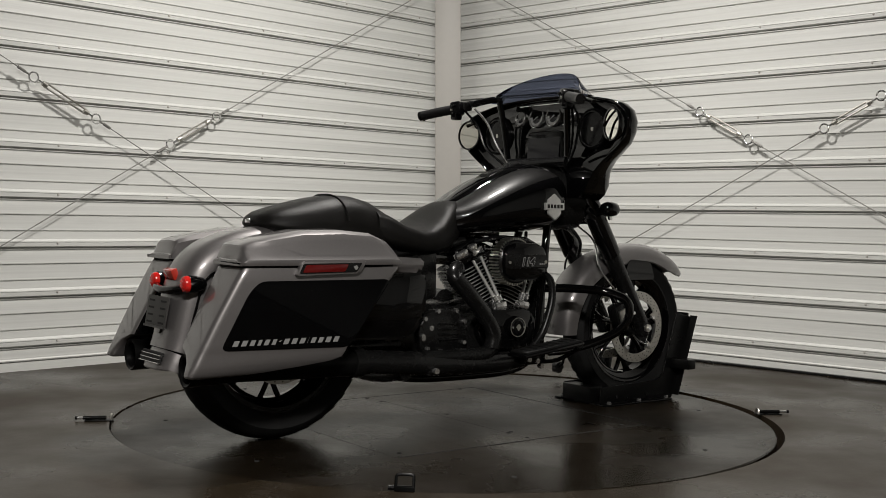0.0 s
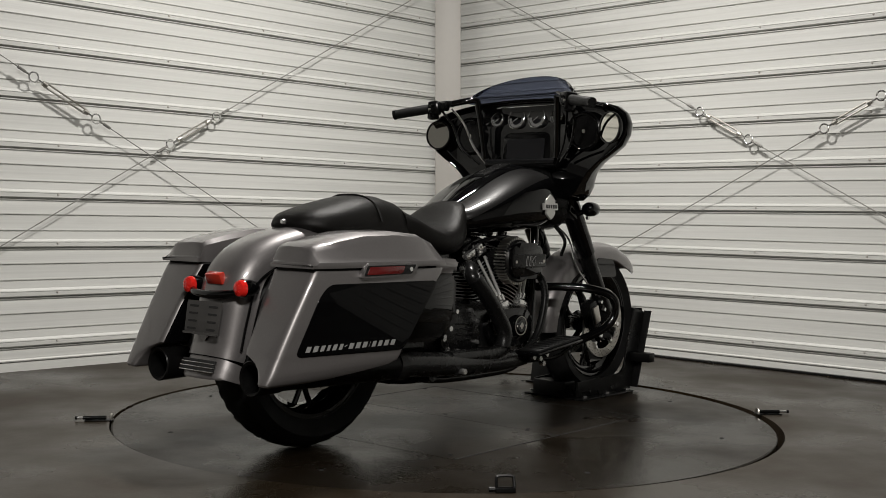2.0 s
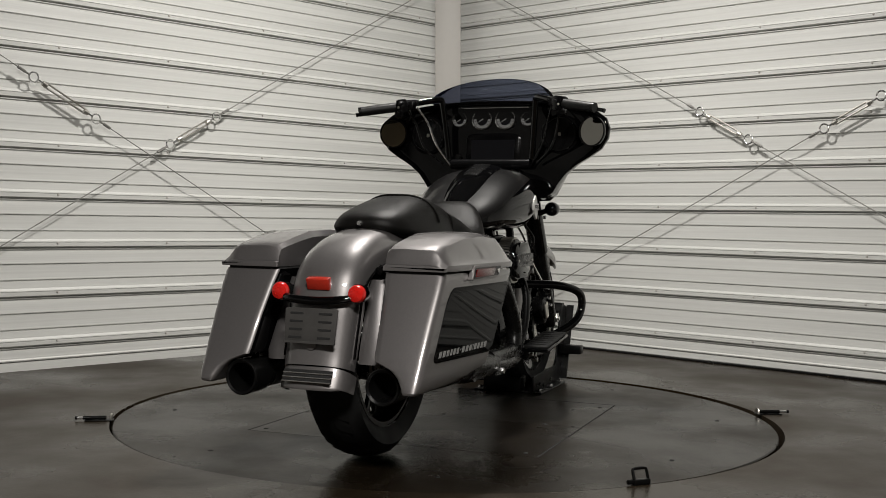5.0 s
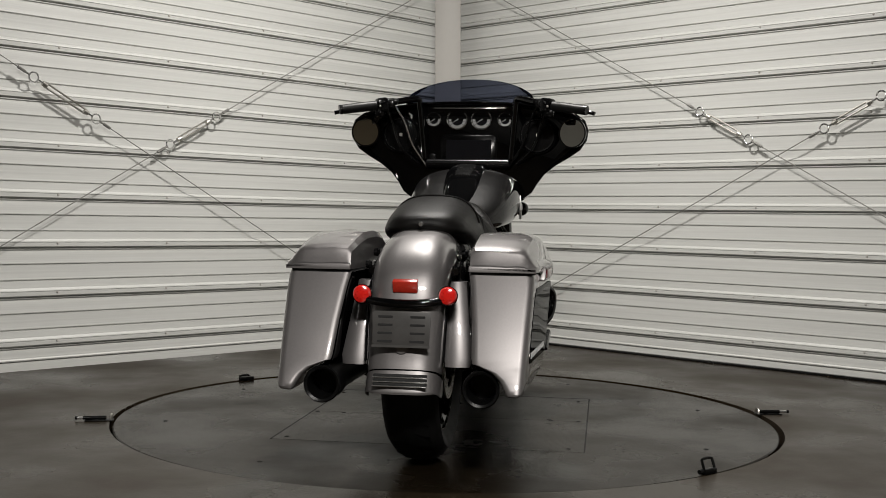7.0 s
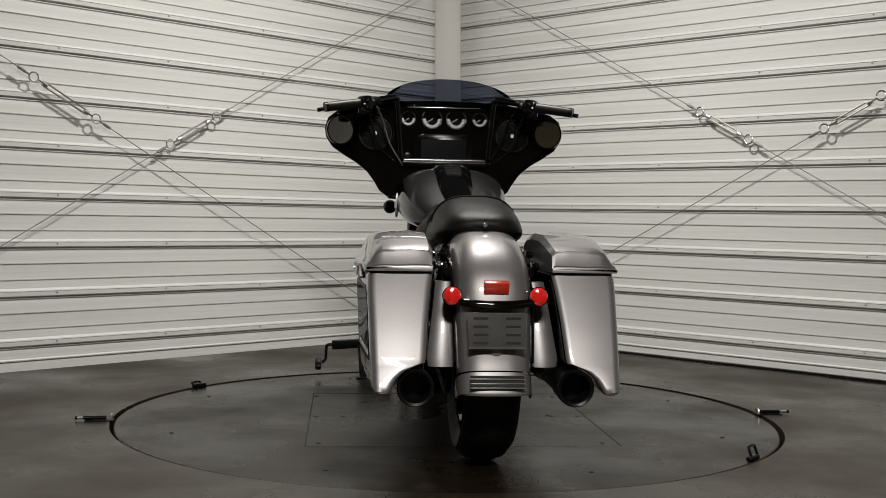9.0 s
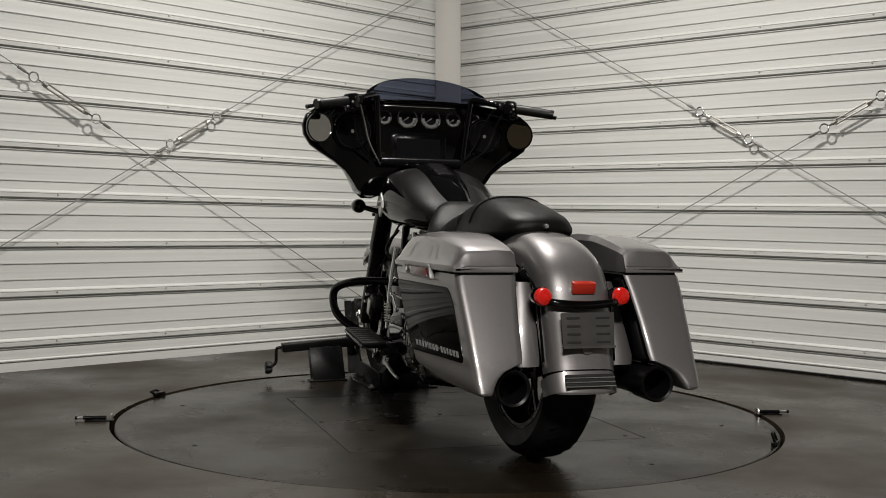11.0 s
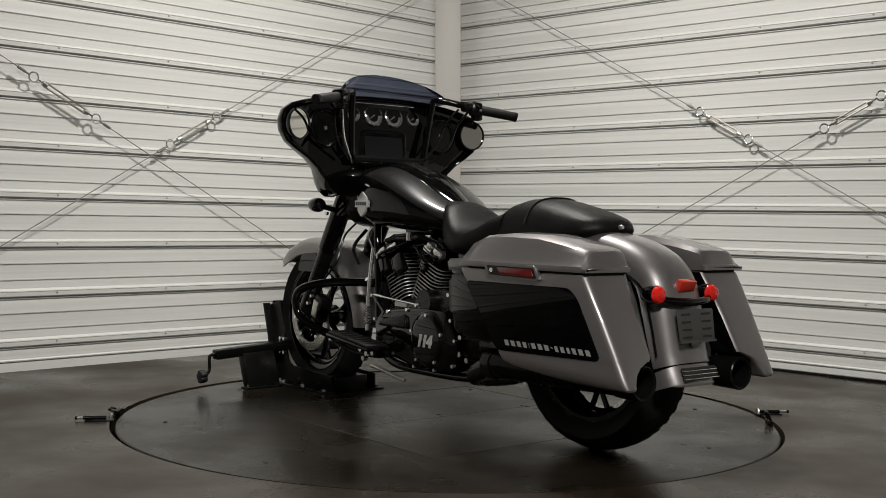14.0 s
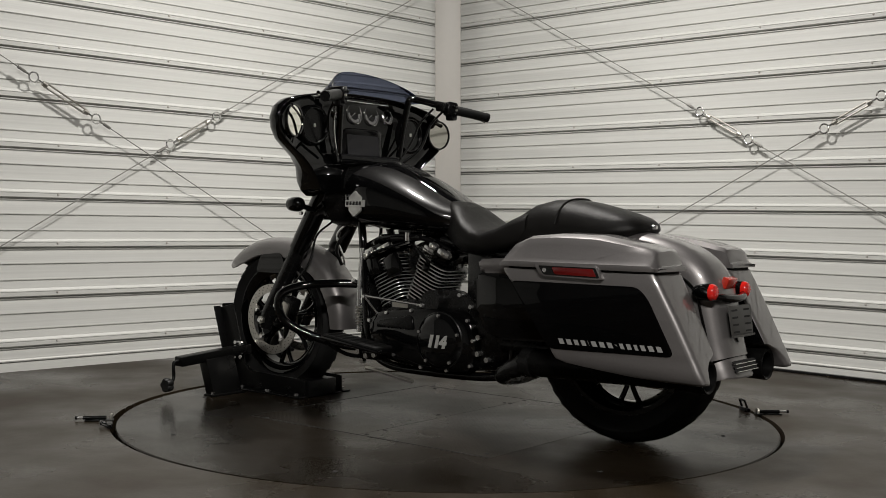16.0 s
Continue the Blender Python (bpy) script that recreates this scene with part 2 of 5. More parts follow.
def ribbed_wall(name, n, u, label, long):
    m = wall_frame(n, u)
    back = box((long / 2, -0.06, 1.62), (long, 0.10, 3.24))
    wall = link(name, back, M["wall"])
    wall.matrix_world = m
    tagged(wall, label, "wall", kind="structure")
    sheet = bmesh.new()
    prof = course_profile()
    cols = 24
    rows = [[sheet.verts.new((long * i / cols, d + 0.0015 * noise.noise((i * 0.9, z * 7, 3)), z)) for i in range(cols + 1)] for z, d in prof]
    for a, b in zip(rows, rows[1:]):
        for i in range(cols):
            sheet.faces.new((a[i], a[i + 1], b[i + 1], b[i]))
    first = part("wall_panel", sheet, M["wall"], wall, "", 8)
    first.location = (0, 0, RIB0)
    for k in range(1, COURSES):
        ob = new("wall_panel", first.data)
        ob.parent, ob.location = wall, (0, 0, RIB0 + k * PITCH)
    # the lowest course is cut off by the floor
    low = bmesh.new()
    prof = [(-0.100, 0.003), (-0.058, 0.003), (-0.0575, -0.005), (-0.053, -0.005), (-0.052, 0.007), (-0.047, 0.0085), (-0.041, 0.0035), (0.0, 0.002)]
    rows = [[low.verts.new((long * i / cols, d, z)) for i in range(cols + 1)] for z, d in prof]
    for a, b in zip(rows, rows[1:]):
        for i in range(cols):
            low.faces.new((a[i], a[i + 1], b[i + 1], b[i]))
    part("bottom_panel", low, M["wall"], wall, "", 8).location = (0, 0, RIB0)
    screw = None
    for k in range(COURSES):
        for s in range(int(long / 0.6)):
            if screw is None:
                screw = part("screw", spin([(0, 0.005), (0.003, 0.005), (0.0045, 0.003), (0.0045, 0.001), (0.0065, 0.001), (0.0065, 0)], (0, 0, 0), "y", 8), M["column"], wall)
                ob = screw
            else:
                ob = new("screw", screw.data)
                ob.parent = wall
            ob.location = (0.36 + 0.585 * s, 0.0132, RIB0 + 0.034 + k * PITCH)
    return wall


ribbed_wall("wall_left", NL, Vector((-0.69977, -0.71437, 0)), "off-white ribbed steel cladding wall with screwed laps", 5.5)
ribbed_wall("wall_right", NR, Vector((0.72430, -0.68949, 0)), "off-white ribbed steel cladding wall with screwed laps", WALL_LONG)

# corner post, an upright steel section set across the corner
bm = box((0, 0, 1.6), (0.158, 0.012, 3.2), 0.002)
box((0, 0.05, 1.6), (0.012, 0.10, 3.2), 0, None, bm)
box((0, 0.106, 1.6), (0.158, 0.012, 3.2), 0.002, None, bm)
post = link("corner_post", bm, M["column"])
post.matrix_world = pose(0.012, 2.85, 0, 0, -0.95, 0)
tagged(post, "light grey painted steel post in the corner of the bay", "post", kind="structure")

# floor with a round opening, a pit under it
HOLE, HOLE_R, DISC_R = Vector((0.008, 0.005, 0)), 1.220, 1.201
bm = bmesh.new()
seg = 128
inner, outer, low = [], [], []
for i in range(seg):
    a = 2 * math.pi * i / seg
    c, s = math.cos(a), math.sin(a)
    inner.append(bm.verts.new((HOLE.x + HOLE_R * c, HOLE.y + HOLE_R * s, 0.002)))
    low.append(bm.verts.new((HOLE.x + HOLE_R * c, HOLE.y + HOLE_R * s, -0.12)))
    k = 9.0 / max(abs(c), abs(s))
    outer.append(bm.verts.new((k * c, k * s, 0.002)))
for i in range(seg):
    j = (i + 1) % seg
    bm.faces.new((inner[i], outer[i], outer[j], inner[j]))
    bm.faces.new((low[i], inner[i], inner[j], low[j]))
floor = link("floor", bm, M["floor"])
tagged(floor, "dark grey coated floor with scuffs and dull sheen", "floor", kind="structure")
bm = bmesh.new()
bmesh.ops.create_circle(bm, cap_ends=True, radius=1.3, segments=64)
pit = link("pit_bottom", bm, M["pit"])
pit.location = (0, 0, -0.118)
tagged(pit, "black pit bottom below the turntable", "pit", kind="structure")

# dark strip along the right wall's foot, standing for the shaded gap there
u = Vector((0.72430, -0.68949, 0))
strip = link("trim", box((WALL_LONG / 2, 0.022, 0.007), (WALL_LONG, 0.03, 0.014), 0.003), M["satin"])
strip.matrix_world = wall_frame(NR, u)
tagged(strip, "black strip for the shaded gap along the foot of the wall", "trim", kind="structure")

# unseen walls and ceiling added to close the bay; their tones set the reflections
for name, c, s in (("wall_south", (0, -8.9, 1.6), (9.2, 0.1, 3.2)), ("wall_west", (-4.6, -3.5, 1.6), (0.1, 10.8, 3.2)), ("wall_east", (4.6, -3.5, 1.6), (0.1, 10.8, 3.2))):
    tagged(link(name, box(c, s), M["room" if name == "wall_south" else "side"]), "unseen plain wall added to close the bay", "wall", kind="structure")
tagged(link("ceiling", box((0, -2.7, 3.27), (9.4, 12.6, 0.1)), M["ceiling"]), "unseen plain dark grey ceiling added to close the bay", "ceiling", kind="structure")


def lamp_housing():
    for x, y, z, sx, sy, watts in LAMPS:
        t = thing("ceiling_lamp", "unseen slim white ceiling lamp with a glowing diffuser", "lamp", pose(x, y, z), "ceiling lamps")
        part("housing", box((0, 0, 0.09), (sx + 0.04, sy + 0.04, 0.16), 0.01), M["frost"], t)
        part("diffuser", box((0, 0, -0.012), (sx, sy, 0.03), 0.008), M["lamp"], t, "glowing white diffuser")


lamp_housing()
# ---- turntable ----
RIDERS = []
table = link("turntable", spin([(0, 0), (DISC_R - 0.004, 0), (DISC_R, -0.004), (DISC_R, -0.05), (0, -0.05)], (-0.0095, -0.0055, 0), "z", 160), M["disc"])
tagged(table, "round dark grey turntable set flush into the floor", "turntable")
RIDERS.append((table, (0, 0, 0)))
for x0, x1 in ((-0.575, -0.022), (-0.018, 0.520)):
    part("hatch_plate", box(((x0 + x1) / 2, -0.015, -0.002), (x1 - x0, 1.03, 0.005)), M["tread"], table, "dark tread plate hatch half")
for c, d in (((-0.028, -0.532, 0), (1.095, 0.005, 0.0022)), ((-0.028, 0.502, 0), (1.095, 0.005, 0.0022)), ((0.522, -0.015, 0), (0.005, 1.03, 0.0022))):
    part("hatch_seam", box(c, d), M["pit"], table)
for x, y in ((-0.04, 0.48), (-0.035, 0.38), (-0.53, 0.46), (0.44, 0.49), (-0.02, -0.40), (-0.02, -0.50), (0.44, -0.49), (-0.53, -0.48), (0.0, -0.39), (0.02, 0.012)):
    part("hatch_screw", spin([(0, 0.0022), (0.007, 0.0022), (0.009, 0.0006), (0, 0.0006)], (x, y, 0), "z", 8), M["pit"], table)
for k in range(8):
    a = radians(20 + 45 * k)
    part("rim_screw", spin([(0, 0.0015), (0.007, 0.0015), (0.009, 0), (0, 0)], (1.02 * math.cos(a), 1.02 * math.sin(a), 0), "z", 8), M["pit"], table)

# ---- motorcycle: x forward, y to its left, z up ----
bike = thing("motorcycle", "grey and black touring motorcycle with hard saddlebags and batwing fairing", "motorcycle")
RIDERS.append((bike, (0, -0.035, 0)))
REAR, FRONT, GUARD = Vector((-0.755, -0.006, 0.335)), Vector((0.890, 0.0, 0.306)), 0.905


def wheel(name, c, r, half, rim_r, spokes, discs):
    rim_half = half * 0.72
    prof = [(rim_r + 0.012, -rim_half), (rim_r + 0.010, -rim_half + 0.008), (rim_r - 0.010, -rim_half + 0.012), (rim_r - 0.030, -0.02), (rim_r - 0.030, 0.02),
            (rim_r - 0.010, rim_half - 0.012), (rim_r + 0.010, rim_half - 0.008), (rim_r + 0.012, rim_half), (rim_r - 0.014, rim_half), (rim_r - 0.040, 0.025), (rim_r - 0.040, -0.025), (rim_r - 0.014, -rim_half)]
    w = part(name, spin(prof, c, "y", 56, closed=True), M["black"], bike, "gloss black cast wheel with split spokes")
    h = half
    tprof = [(rim_r + 0.002, -rim_half), (rim_r + 0.03, -h * 0.93), (rim_r + (r - rim_r) * 0.55, -h), (r - 0.035, -h * 0.93), (r - 0.016, -h * 0.74), (r - 0.004, -h * 0.4), (r, 0),
             (r - 0.004, h * 0.4), (r - 0.016, h * 0.74), (r - 0.035, h * 0.93), (rim_r + (r - rim_r) * 0.55, h), (rim_r + 0.03, h * 0.93), (rim_r + 0.002, rim_half)]
    part("tyre", spin(tprof, c, "y", 72), M["tyre"], w, "black road tyre with grooved tread")
    part("rim_lip", spin([(rim_r + 0.003, rim_half + 0.001), (rim_r + 0.003, rim_half + 0.003), (rim_r - 0.001, rim_half + 0.003), (rim_r - 0.001, rim_half + 0.001)], c, "y", 56, closed=True), M["satin"], w, "satin rim edge")
    part("rim_lip", spin([(rim_r + 0.003, -rim_half - 0.001), (rim_r + 0.003, -rim_half - 0.003), (rim_r - 0.001, -rim_half - 0.003), (rim_r - 0.001, -rim_half - 0.001)], c, "y", 56, closed=True), M["satin"], w, "satin rim edge")
    part("hub", spin([(0, -0.07), (0.03, -0.07), (0.045, -0.045), (0.035, -0.03), (0.035, 0.03), (0.045, 0.045), (0.03, 0.07), (0, 0.07)], c, "y", 28), M["satin"], w)
    # tread grooves as raised slanting blocks
    bm = bmesh.new()
    for i in range(40):
        a = 2 * math.pi * i / 40
        for sgn in (-1, 1):
            rows = []
            for q, (da, y) in enumerate(((0.0, 0.15), (0.05, 0.42), (0.09, 0.68))):
                rr = r + 0.0003 - 0.024 * y ** 2.2
                rows.append([c + Vector((math.cos(a + sgn * 0.03 + da + e) * rr, sgn * y * h, math.sin(a + sgn * 0.03 + da + e) * rr)) for e in (0.0, 0.085)])
            vs = [[bm.verts.new(p) for p in row] for row in rows]
            for x, z in zip(vs, vs[1:]):
                bm.faces.new((x[0], x[1], z[1], z[0]))
    part("tread", bm, M["tyre"], w)
    for i in range(spokes):
        a = 2 * math.pi * i / spokes + 0.2
        for da in (-0.13, 0.13):
            rad = Vector((math.cos(a), 0, math.sin(a)))
            end = Vector((math.cos(a + da * 1.5), 0, math.sin(a + da * 1.5)))
            mid = Vector((math.cos(a + da * 0.35), 0, math.sin(a + da * 0.35)))
            bm = tube([c + rad * 0.028, c + mid * rim_r * 0.55, c + end * (rim_r - 0.02)], [0.013, 0.009, 0.010], 4, 8)
            part("spoke", bm, M["black"], w)
    for y in discs:
        d = part("brake_disc", spin([(0.147, -0.0028), (0.147, 0.0028), (0.112, 0.0028), (0.112, -0.0028)], c + Vector((0, y, 0)), "y", 64, closed=True), M["steel"], w, "drilled steel brake disc")
        bm = bmesh.new()
        for i in range(30):
            for q, rr in enumerate((0.121, 0.130, 0.139)):
                a = 2 * math.pi * (i + q / 3) / 30
                p = c + Vector((rr * math.cos(a), y, rr * math.sin(a)))
                rod(p - Vector((0, 0.0032, 0)), p + Vector((0, 0.0032, 0)), 0.0026, 6, bm)
        part("drilling", bm, M["pit"], w)
        for i in range(5):
            a = 2 * math.pi * i / 5 + 0.35
            rad, tan = Vector((math.cos(a), 0, math.sin(a))), Vector((-math.sin(a), 0, math.cos(a)))
            q = c + Vector((0, y, 0))
            bm = tube([q + rad * 0.128 + tan * 0.012, q + rad * 0.098], [0.012, 0.019], 3, 8)
            bmesh.ops.scale(bm, vec=(1, 0.28, 1), space=Matrix.Translation(-q), verts=bm.verts[:])
            part("disc_carrier", bm, M["steel"], w)
            part("carrier_bolt", rod(q + rad * 0.100 + Vector((0, -0.008, 0)), q + rad * 0.100 + Vector((0, 0.008, 0)), 0.007, 8), M["chrome"], w)
    return w


wheel("rear_wheel", REAR, 0.335, 0.083, 0.240, 7, (-0.075,))
wheel("front_wheel", FRONT, 0.305, 0.062, 0.232, 7, (-0.083, 0.083))


def arch(path, half, drop, e=2.6, n=18, thick=0.004):
    """A mudguard shell along a path of (x, z, half width factor): a rounded channel, open below."""
    rings = []
    pts = curve3([(x, 0, z) for x, z, *_ in path], 5)
    facs = []
    for i in range(len(pts)):
        f = i / 5
        k = min(int(f), len(path) - 2)
        a, b = path[k][2], path[k + 1][2]
        facs.append(a + (b - a) * (f - k))
    for i, p in enumerate(pts):
        t = (pts[min(i + 1, len(pts) - 1)] - pts[max(i - 1, 0)]).normalized()
        nrm = Vector((t.z, 0, -t.x))
        if nrm.dot(p - Vector((path[0][3] if len(path[0]) > 3 else 0, 0, 0.3))) < 0:
            nrm = -nrm
        ring_out, ring_in = [], []
        for k in range(n + 1):
            a = math.pi * k / n
            c, s = math.cos(a), math.sin(a)
            y = half * facs[i] * math.copysign(abs(c) ** (2 / e), c)
            d = drop * min(1.0, facs[i]) ** 1.8 * (abs(s) ** (2 / e) - 1)
            ring_out.append(p + Vector((0, y, 0)) + nrm * d)
            ring_in.append(p + Vector((0, y * (1 - thick / half), 0)) + nrm * (d - thick))
        rings.append(ring_out + ring_in[::-1])
    return loft(rings)


# front mudguard follows the wheel
def front_path():
    out = []
    for deg, r, w in ((37, 0.370, 0.60), (44, 0.364, 0.85), (56, 0.355, 1), (75, 0.347, 1), (95, 0.343, 1), (115, 0.351, 1), (130, 0.366, 1), (145, 0.388, 1), (160, 0.402, 1), (172, 0.404, 0.96), (183, 0.402, 0.9)):
        a = radians(deg)
        out.append((GUARD + r * math.cos(a), FRONT.z + r * math.sin(a), w, GUARD))
    return out


ff = part("front_fender", arch(front_path(), 0.084, 0.072, 3.0), M["gunship"], bike, "grey metallic front mudguard")
for s in (-1, 1):
    bm = plate(rounded([(0.80, 0.50), (0.99, 0.50), (0.96, 0.575), (0.84, 0.585)], 0.02), 0.008, side_m(s * 0.080, s))
    part("fender_bracket", bm, M["black"], ff)

# rear mudguard
RF = [(-0.66, 0.692, 0.96, REAR.x), (-0.78, 0.709, 0.98), (-0.87, 0.699, 1), (-0.95, 0.679, 1), (-1.02, 0.647, 1), (-1.068, 0.606, 1), (-1.098, 0.555, 1), (-1.117, 0.490, 1), (-1.131, 0.425, 0.98), (-1.145, 0.360, 0.96), (-1.155, 0.326, 0.95)]
rf = part("rear_fender", arch(RF, 0.109, 0.088, 3.0), M["gunship"], bike, "grey metallic rear mudguard")
fascia = part("fender_fascia", arch([(-1.148, 0.322, 1.03, REAR.x), (-1.160, 0.296, 1.04), (-1.172, 0.268, 1.03), (-1.173, 0.258, 1.0)], 0.103, 0.088, 3.2), M["gunship"], rf, "grey lower mudguard tip with three bright slots")
for k in range(3):
    z = 0.309 - 0.0115 * k
    x = -1.1605 - 0.0045 * k
    part("fascia_slot", box((x - 0.001, -0.001, z), (0.012, 0.150, 0.0072), 0.003), M["pit"], rf)
    part("slot_trim", box((x - 0.006, -0.001, z - 0.0048), (0.008, 0.152, 0.0034), 0.001), M["chrome"], rf, "bright slot trim")
# tail reflector and lamps
part("tail_reflector", box((-1.106, -0.002, 0.552), (0.022, 0.070, 0.034), 0.003, pose(0, 0, 0, 0, -22)), M["red_lit"], rf, "red rectangular reflector")
bar = part("lamp_bar", tube([(-1.105, 0.112, 0.514), (-1.124, 0.07, 0.507), (-1.131, 0, 0.503), (-1.124, -0.07, 0.507), (-1.105, -0.112, 0.514)], [0.010, 0.012, 0.013, 0.012, 0.010], 4, 12), M["black"], bike, "gloss black turn signal bar")
for s in (-1, 1):
    c = Vector((-1.098, s * 0.121, 0.526))
    sig = part("turn_signal", spin([(0.010, 0.055), (0.020, 0.045), (0.026, 0.02), (0.028, -0.004), (0, -0.004)], c, "x", 28), M["black"], bike, "black bullet turn signal with a red lens")
    part("lens", spin([(0.026, -0.002), (0.026, -0.012), (0.022, -0.020), (0.012, -0.0245), (0, -0.0255)], c, "x", 28), M["red"], sig, "ribbed red lens")
    for i in range(8):
        a = 2 * math.pi * i / 8
        part("lens_rib", rod(c + Vector((-0.017, 0.022 * math.cos(a), 0.022 * math.sin(a))), c + Vector((-0.0245, 0.010 * math.cos(a), 0.010 * math.sin(a))), 0.0022, 6), M["red"], sig)
# number plate holder without a plate
pm = facing((-1.148, 0.0, 0.434), (-1, 0, 0.16))
holder = part("plate_holder", plate(rounded([(-0.078, -0.045), (0.078, -0.045), (0.082, 0.05), (-0.082, 0.05)], 0.006), 0.004, pm, 0.001), M["holder"], bike, "black slotted number plate holder")
for s in (-1, 1):
    for k in range(4):
        part("slot", plate(rounded([(s * 0.045 - 0.021, -0.036 + k * 0.0225), (s * 0.045 + 0.021, -0.036 + k * 0.0225), (s * 0.045 + 0.021, -0.030 + k * 0.0225), (s * 0.045 - 0.021, -0.030 + k * 0.0225)], 0.003, 2), 0.001, pm @ pose(0, 0, 0.0042)), M["pit"], holder)
part("plate_lip", plate(rounded([(-0.08, -0.05), (0.08, -0.05), (0.08, -0.043), (-0.08, -0.043)], 0.002, 2), 0.009, pm), M["holder"], holder)
part("plate_tab", spin([(0, 0.0), (0.017, 0.0), (0.017, 0.004), (0, 0.004)], (-1.148, 0.0, 0.384), "x", 20), M["gunship"], holder)

# panels between mudguard and bags
for s in (-1, 1):
    rings = []
    for z, x, y0, y1 in ((0.56, -0.985, 0.100, 0.158), (0.50, -1.015, 0.102, 0.165), (0.42, -1.045, 0.104, 0.176), (0.35, -1.070, 0.106, 0.186), (0.325, -1.076, 0.108, 0.182)):
        rings.append([(x + 0.05, s * y0, z), (x + 0.006, s * (y0 + 0.004), z), (x, s * (y0 + 0.016), z), (x - 0.002, s * (y0 + y1) / 2, z), (x + 0.002, s * (y1 - 0.012), z), (x + 0.012, s * y1, z), (x + 0.05, s * y1, z)])
    part("filler_panel", loft(rings), M["gunship"], bike, "grey infill panel beside the mudguard")
    part("fender_strut", rod((-0.70, s * 0.108, 0.60), (-0.96, s * 0.120, 0.585), 0.012, 10), M["black"], bike)
    part("fender_strut", rod((-0.90, s * 0.13, 0.60), (-0.90, s * 0.13, 0.40), 0.014, 10), M["black"], bike)


for s in (-1, 1):
    # docking points between mudguard and bag
    for x, z in ((-0.86, 0.600), (-0.74, 0.632)):
        dock = part("docking_point", spin([(0, -0.024), (0.011, -0.024), (0.013, -0.014), (0.009, -0.010), (0.009, 0.010), (0.013, 0.014), (0.011, 0.024), (0, 0.024)], (x, s * 0.138, z), "y", 16), M["black"], bike, "black docking grommet")
        part("docking_ring", spin([(0.0125, -0.003), (0.0145, 0.0), (0.0125, 0.003)], (x, s * 0.138, z), "y", 16), M["chrome"], dock)
    part("fender_edge", tube([(-0.93, s * 0.112, 0.600), (-1.035, s * 0.113, 0.540), (-1.072, s * 0.112, 0.44), (-1.095, s * 0.110, 0.34)], 0.004, 6, 8), M["black"], bike)

# ---- saddlebags ----
def saddlebag(s):
    def ring(z, xr, xf, yi, yo, r, n=5):
        return [(x, s * y, z) for x, y in rounded([(xr, yi), (xr, yo), (xf, yo), (xf, yi)], r, n)]
    def leaned(bm):
        # the outer side draws in a little towards the ground and flares out towards the front
        for v in bm.verts:
            if abs(v.co.y) > 0.25:
                v.co.y += s * 0.05 * max(-0.1, min(0.45, v.co.x + 1.04)) * min(1.0, (abs(v.co.y) - 0.25) / 0.09)
                v.co.y -= s * 0.02 * max(0.0, 0.548 - v.co.z) * min(1.0, (abs(v.co.y) - 0.25) / 0.09)
        return bm

    rings = [ring(0.262, -1.180, -1.12, 0.306, 0.336, 0.010), ring(0.266, -1.189, -1.02, 0.300, 0.343, 0.014), ring(0.272, -1.191, -0.94, 0.296, 0.348, 0.018), ring(0.283, -1.187, -0.83, 0.290, 0.351, 0.022), ring(0.296, -1.181, -0.72, 0.280, 0.353, 0.024), ring(0.308, -1.175, -0.68, 0.270, 0.353, 0.024),
             ring(0.325, -1.167, -0.668, 0.246, 0.353, 0.024), ring(0.336, -1.161, -0.662, 0.218, 0.353, 0.024), ring(0.345, -1.156, -0.658, 0.194, 0.354, 0.024), ring(0.36, -1.150, -0.65, 0.190, 0.354, 0.024), ring(0.45, -1.104, -0.585, 0.184, 0.354, 0.024),
             ring(0.54, -1.055, -0.52, 0.174, 0.354, 0.024), ring(0.575, -1.035, -0.49, 0.168, 0.353, 0.024), ring(0.584, -1.030, -0.486, 0.166, 0.350, 0.024)]
    bm = leaned(loft(rings))
    bmesh.ops.recalc_face_normals(bm, faces=bm.faces[:])
    # inner faces are blackened for the shade beside the mudguard; front faces are black
    for f in bm.faces:
        if f.normal.x > 0.25 and f.normal.z > -0.8 and f.calc_center_median().z < 0.548 or abs(f.calc_center_median().y) < 0.20 and abs(f.normal.y) > 0.75:
            f.material_index = 1
    bag = part("saddlebag", bm, [M["gunship"], M["panel"]], bike, "grey hard saddlebag with a black side panel")
    lid_rings = []
    for x, zt, k in ((-1.042, 0.604, 0.95), (-1.040, 0.6075, 0.98), (-1.034, 0.609, 0.98), (-1.031, 0.612, 0.955), (-1.020, 0.645, 0.95), (-1.016, 0.6525, 0.955), (-1.006, 0.6585, 0.98), (-0.975, 0.667, 1), (-0.92, 0.680, 1), (-0.82, 0.698, 1), (-0.68, 0.702, 1), (-0.58, 0.694, 1), (-0.525, 0.672, 0.98), (-0.492, 0.640, 0.93), (-0.478, 0.615, 0.86)):
        h = zt - 0.591
        pts = [(0.168, 0.591), (0.168, 0.591 + h * 0.8), (0.180, 0.591 + h * 0.97), (0.225, zt), (0.275, zt - 0.002), (0.310, 0.591 + h * 0.955), (0.327, 0.591 + h * 0.86), (0.338, 0.591 + h * 0.66), (0.350, 0.591 + min(h * 0.42, 0.030)), (0.361, 0.591 + min(h * 0.3, 0.017)), (0.362, 0.601), (0.360, 0.591)]
        mid = 0.262
        lid_rings.append([(x, s * (mid + (y - mid) * k), z) for y, z in pts])
    lid_bm = leaned(loft(lid_rings))
    lid = part("lid", lid_bm, M["gunship"], bag, "grey domed saddlebag lid", 30)
